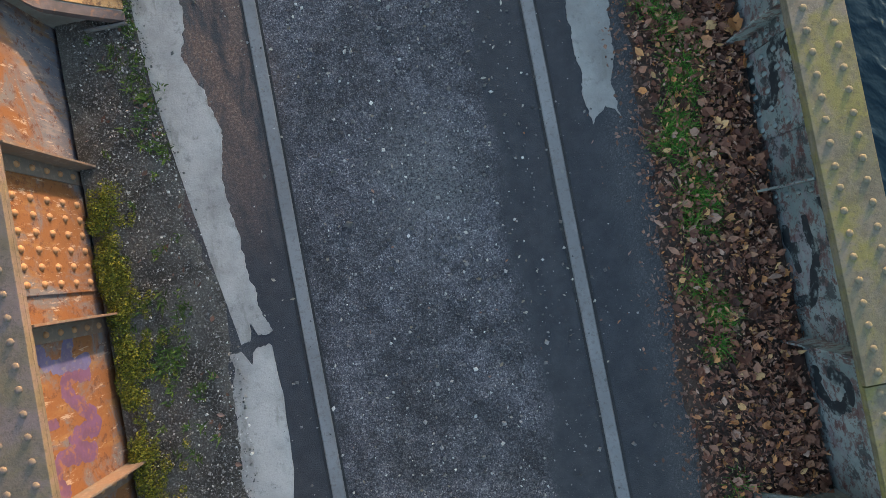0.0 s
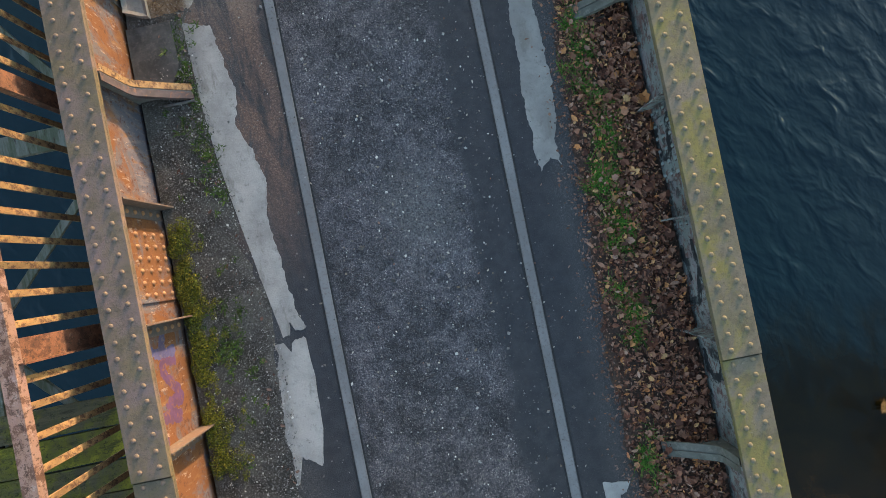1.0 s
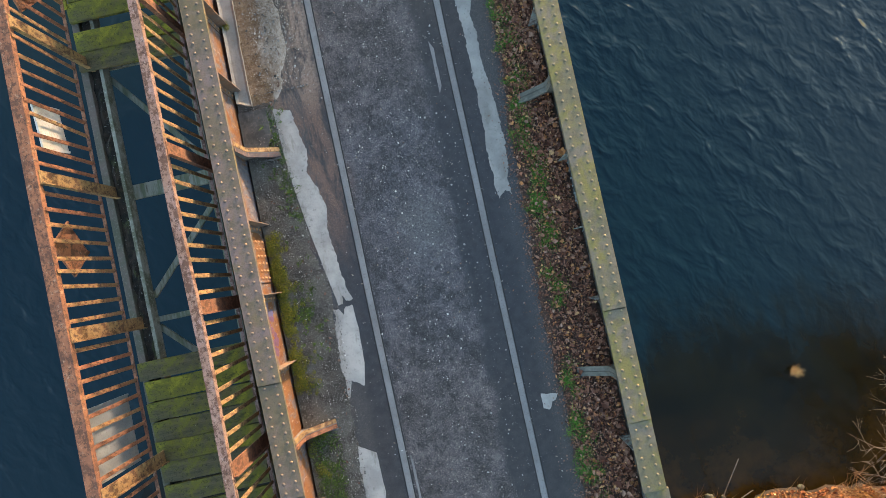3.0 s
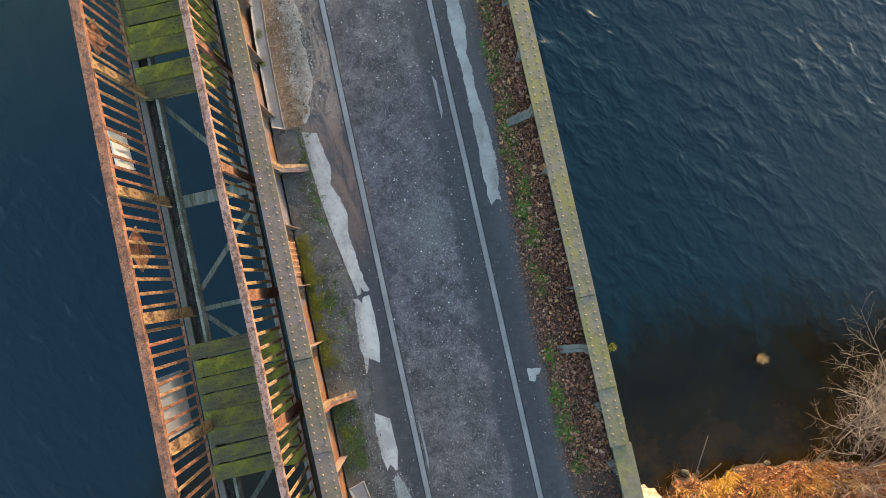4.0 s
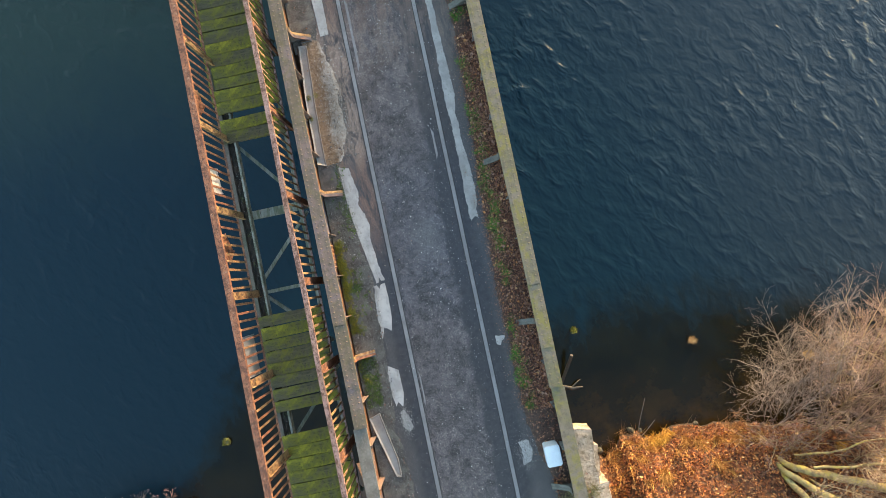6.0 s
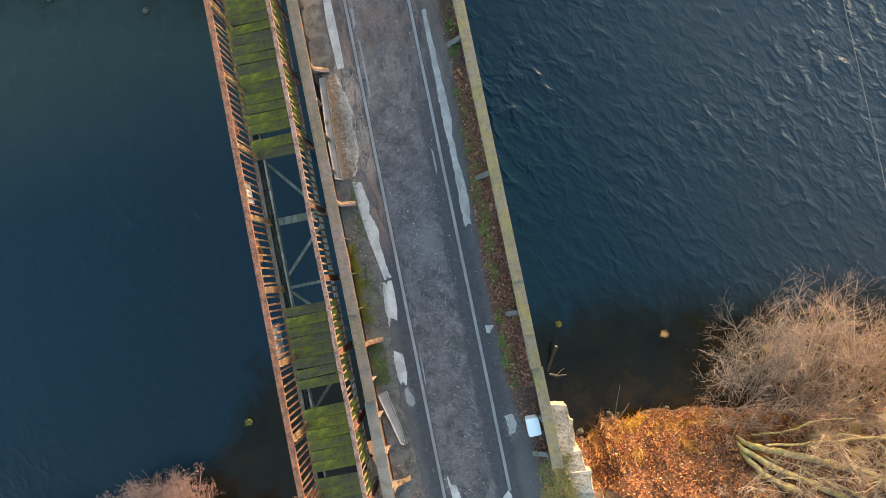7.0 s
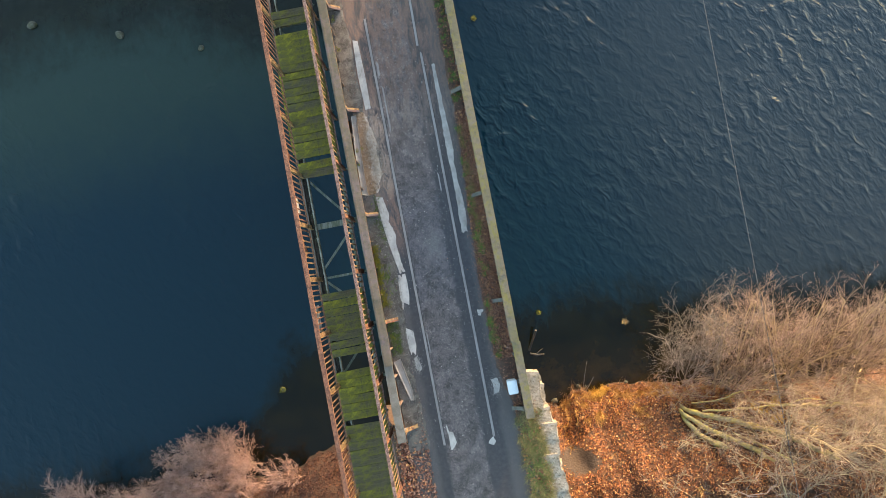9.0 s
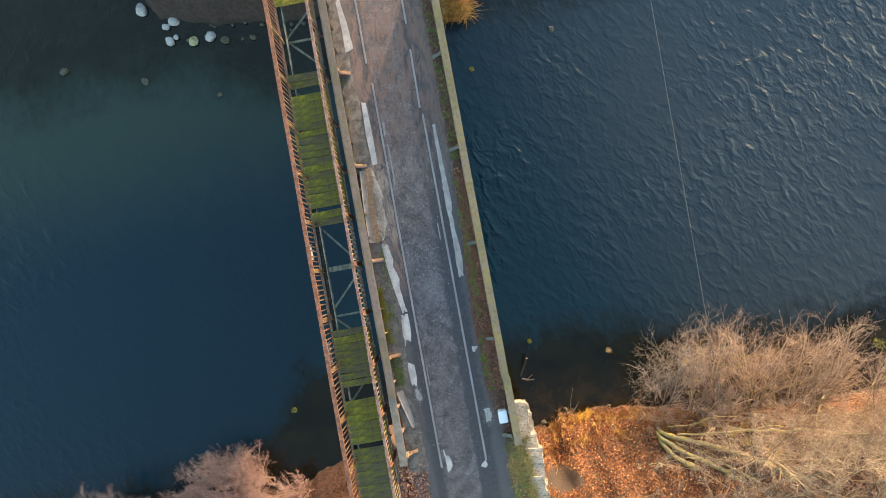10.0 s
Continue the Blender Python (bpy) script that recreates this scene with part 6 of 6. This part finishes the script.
shrub((13.8, -13.2), 8, (11.8, 15.6, -13.4, -10.8, -1.2, 1.8), 23, BEIGE, twig=TWIG_OLIVE)
shrub((10.3, -10.6), 6, (8.8, 11.8, -10.8, -8.6, -2.2, -0.4), 20, "thin leafless shrub over fallen trunks", many=0.85)
TANGLE = "tangle of fine beige twigs over fallen trunks"
shrub((10.6, -9.6), 6, (9.0, 12.4, -9.8, -7.4, -2.1, -0.3), 24, TANGLE, 0.016, 2, many=1.5, twig=TWIG_OLIVE)
shrub((12.4, -8.3), 9, (10.6, 14.2, -8.6, -6.4, -2.3, -0.4), 25, TANGLE, 0.016, 2, many=1.5, twig=TWIG_OLIVE)
shrub((14.8, -8.2), 24, (12.6, 17.4, -9.0, -6.6, -2.3, -0.2), 26, TANGLE, 0.016, 2, many=1.5, twig=TWIG_OLIVE)
shrub((11.6, -12.0), 7, (9.8, 13.4, -12.2, -9.6, -1.7, 0.1), 27, TANGLE, 0.016, 2, many=1.5, twig=TWIG_OLIVE)
shrub((9.8, -7.4), 11, (8.4, 12.4, -8.2, -6.3, -2.6, -0.9), 32, TANGLE, 0.016, 2, many=1.3, twig=TWIG_OLIVE)
shrub((8.6, -9.6), 7, (7.2, 10.4, -10.2, -8.2, -2.3, -0.7), 28, TANGLE, 0.014, 2, many=1.1, twig=TWIG_OLIVE)
shrub((9.6, -8.3), 8, (8.4, 11.0, -8.6, -6.4, -2.8, -1.4), 14, "thin leafless shrub over fallen trunks", many=0.8)
shrub((8.4, -6.5), 15, (7.2, 9.8, -5.2, -3.1, -3.4, -2.4), 5, "sparse leafless shrub with grey twigs at the water's edge", radius=0.018, twig=TWIG_GREY, stem=TWIG_GREY, many=1.0)
shrub((8.0, -7.0), 16, (6.6, 9.4, -7.4, -5.9, -3.9, -3.0), 6, "low tangle of reddish twigs on the bank", 0.014, 3, TWIG_RED, many=0.8)
shrub((7.6, -8.3), 14, (6.2, 9.4, -9.4, -7.2, -2.6, -1.8), 12, "low tangle of greyish twigs on the leafy bank", 0.014, 2, TWIG_GREY)
shrub((6.2, -9.4), 12, (5.0, 7.8, -10.4, -8.4, -2.4, -1.6), 21, "low tangle of greyish twigs on the leafy bank", 0.014, 2, TWIG_GREY)
shrub((-9.2, -7.0), 32, (-10.6, -8.0, -7.2, -5.2, -4.7, -3.5), 7, RED, twig=TWIG_RED, stem=STEM_RED, dead=5000)
shrub((-10.6, -7.1), 26, (-12.2, -9.8, -7.4, -5.2, -4.7, -3.5), 8, RED, twig=TWIG_RED, stem=STEM_RED, dead=5000)
shrub((-12.8, -7.6), 22, (-14.4, -11.4, -8.0, -6.2, -4.6, -3.3), 15, RED, twig=TWIG_RED, stem=STEM_RED, dead=4000)
shrub((-6.9, -7.4), 14, (-8.4, -6.6, -7.6, -6.1, -4.5, -3.6), 9, "low leafless reddish shrub beside the footbridge", 0.016, 3, TWIG_RED, stem=STEM_RED, dead=600)
FILL = "dense low reddish shrub at the water's edge"
shrub((-11.6, -7.6), 22, (-13.4, -9.8, -7.8, -5.8, -4.4, -3.0), 29, FILL, 0.016, 2, TWIG_RED, stem=STEM_RED, many=1.6, dead=1500)
shrub((-14.6, -7.6), 22, (-16.6, -12.8, -7.8, -5.6, -4.4, -3.0), 30, FILL, 0.016, 2, TWIG_RED, stem=STEM_RED, many=1.6, dead=1500)
shrub((-9.4, -7.8), 18, (-11.0, -8.0, -8.2, -6.4, -4.4, -3.3), 31, FILL, 0.016, 2, TWIG_RED, stem=STEM_RED, many=1.6, dead=1500)
MOSS_LIMB = "thick leaning limb with yellow moss, low over the bank"
trunk([(7.5, -7.1, -4.25), (7.65, -7.1, -3.45), (8.7, -7.42, -3.1), (10.1, -8.2, -2.95), (11.95, -9.3, -2.7), (13.4, -10.5, -2.2)], [0.07, 0.085, 0.10, 0.11, 0.105, 0.08], MOSS_LIMB)
trunk([(7.4, -7.15, -4.25), (7.42, -7.2, -3.5), (7.95, -7.6, -3.2), (9.1, -8.5, -3.0), (10.2, -9.3, -2.8), (11.6, -10.5, -2.4)], [0.06, 0.07, 0.085, 0.095, 0.09, 0.07], MOSS_LIMB)
trunk([(7.4, -7.25, -4.2), (7.38, -7.4, -3.5), (7.65, -7.85, -3.25), (8.25, -8.35, -3.1), (8.95, -9.1, -3.0), (10.0, -10.4, -2.6)], [0.06, 0.07, 0.085, 0.10, 0.095, 0.075], MOSS_LIMB)
trunk([(10.0, -7.2, -2.9), (11.2, -7.45, -2.8), (12.9, -7.7, -2.6), (14.6, -8.0, -2.3)], [0.035, 0.05, 0.055, 0.045], "thin leaning limb with yellow moss")
trunk([(7.5, -7.1, -4.2), (9.4, -8.4, -2.9), (11.4, -9.9, -2.5)], [0.03, 0.045, 0.03], "thin leaning limb with yellow moss")

THIN = "thin mossy stem leaning low over the bank"
trunk([(7.9, -6.95, -3.8), (9.0, -6.85, -3.2), (10.2, -6.7, -2.7)], [0.028, 0.022, 0.012], THIN)
trunk([(8.1, -7.1, -3.2), (9.8, -7.3, -2.7), (11.6, -7.2, -2.2)], [0.035, 0.028, 0.015], THIN)

# thin fallen branches lying over the leaves
rng = random.Random(77)
for k in range(11):
    x, y, a = rng.uniform(5.2, 10.5), rng.uniform(-11.0, -7.4), rng.uniform(-0.7, 0.7)
    length = rng.uniform(1.0, 2.4)
    points = []
    for i in range(9):
        px, py = x + math.cos(a) * length * i / 8, y + math.sin(a) * length * i / 8
        a += rng.gauss(0, 0.12)
        points.append(Vector((px, py, ground_z(px, py) + 0.07 + 0.12 * math.sin(i * 0.4))))
    verts, faces = [], []
    tube(verts, faces, points, [0.017 * (1 - 0.09 * i) for i in range(9)], 5)
    for i in (3, 5, 6):
        b = a + rng.choice((-0.8, 0.8))
        side = [points[i] + Vector((math.cos(b), math.sin(b), 0.15)) * (0.14 * j) for j in range(4)]
        tube(verts, faces, side, [0.009, 0.007, 0.006, 0.004], 4)
    single("fallen_branch", raw("fallen_branch", verts, faces, TWIG if k % 2 else TWIG_GREY, True), None, "thin pale fallen branch lying on the leaves", "branch", "fallen branches on the bank")
wing_wall()
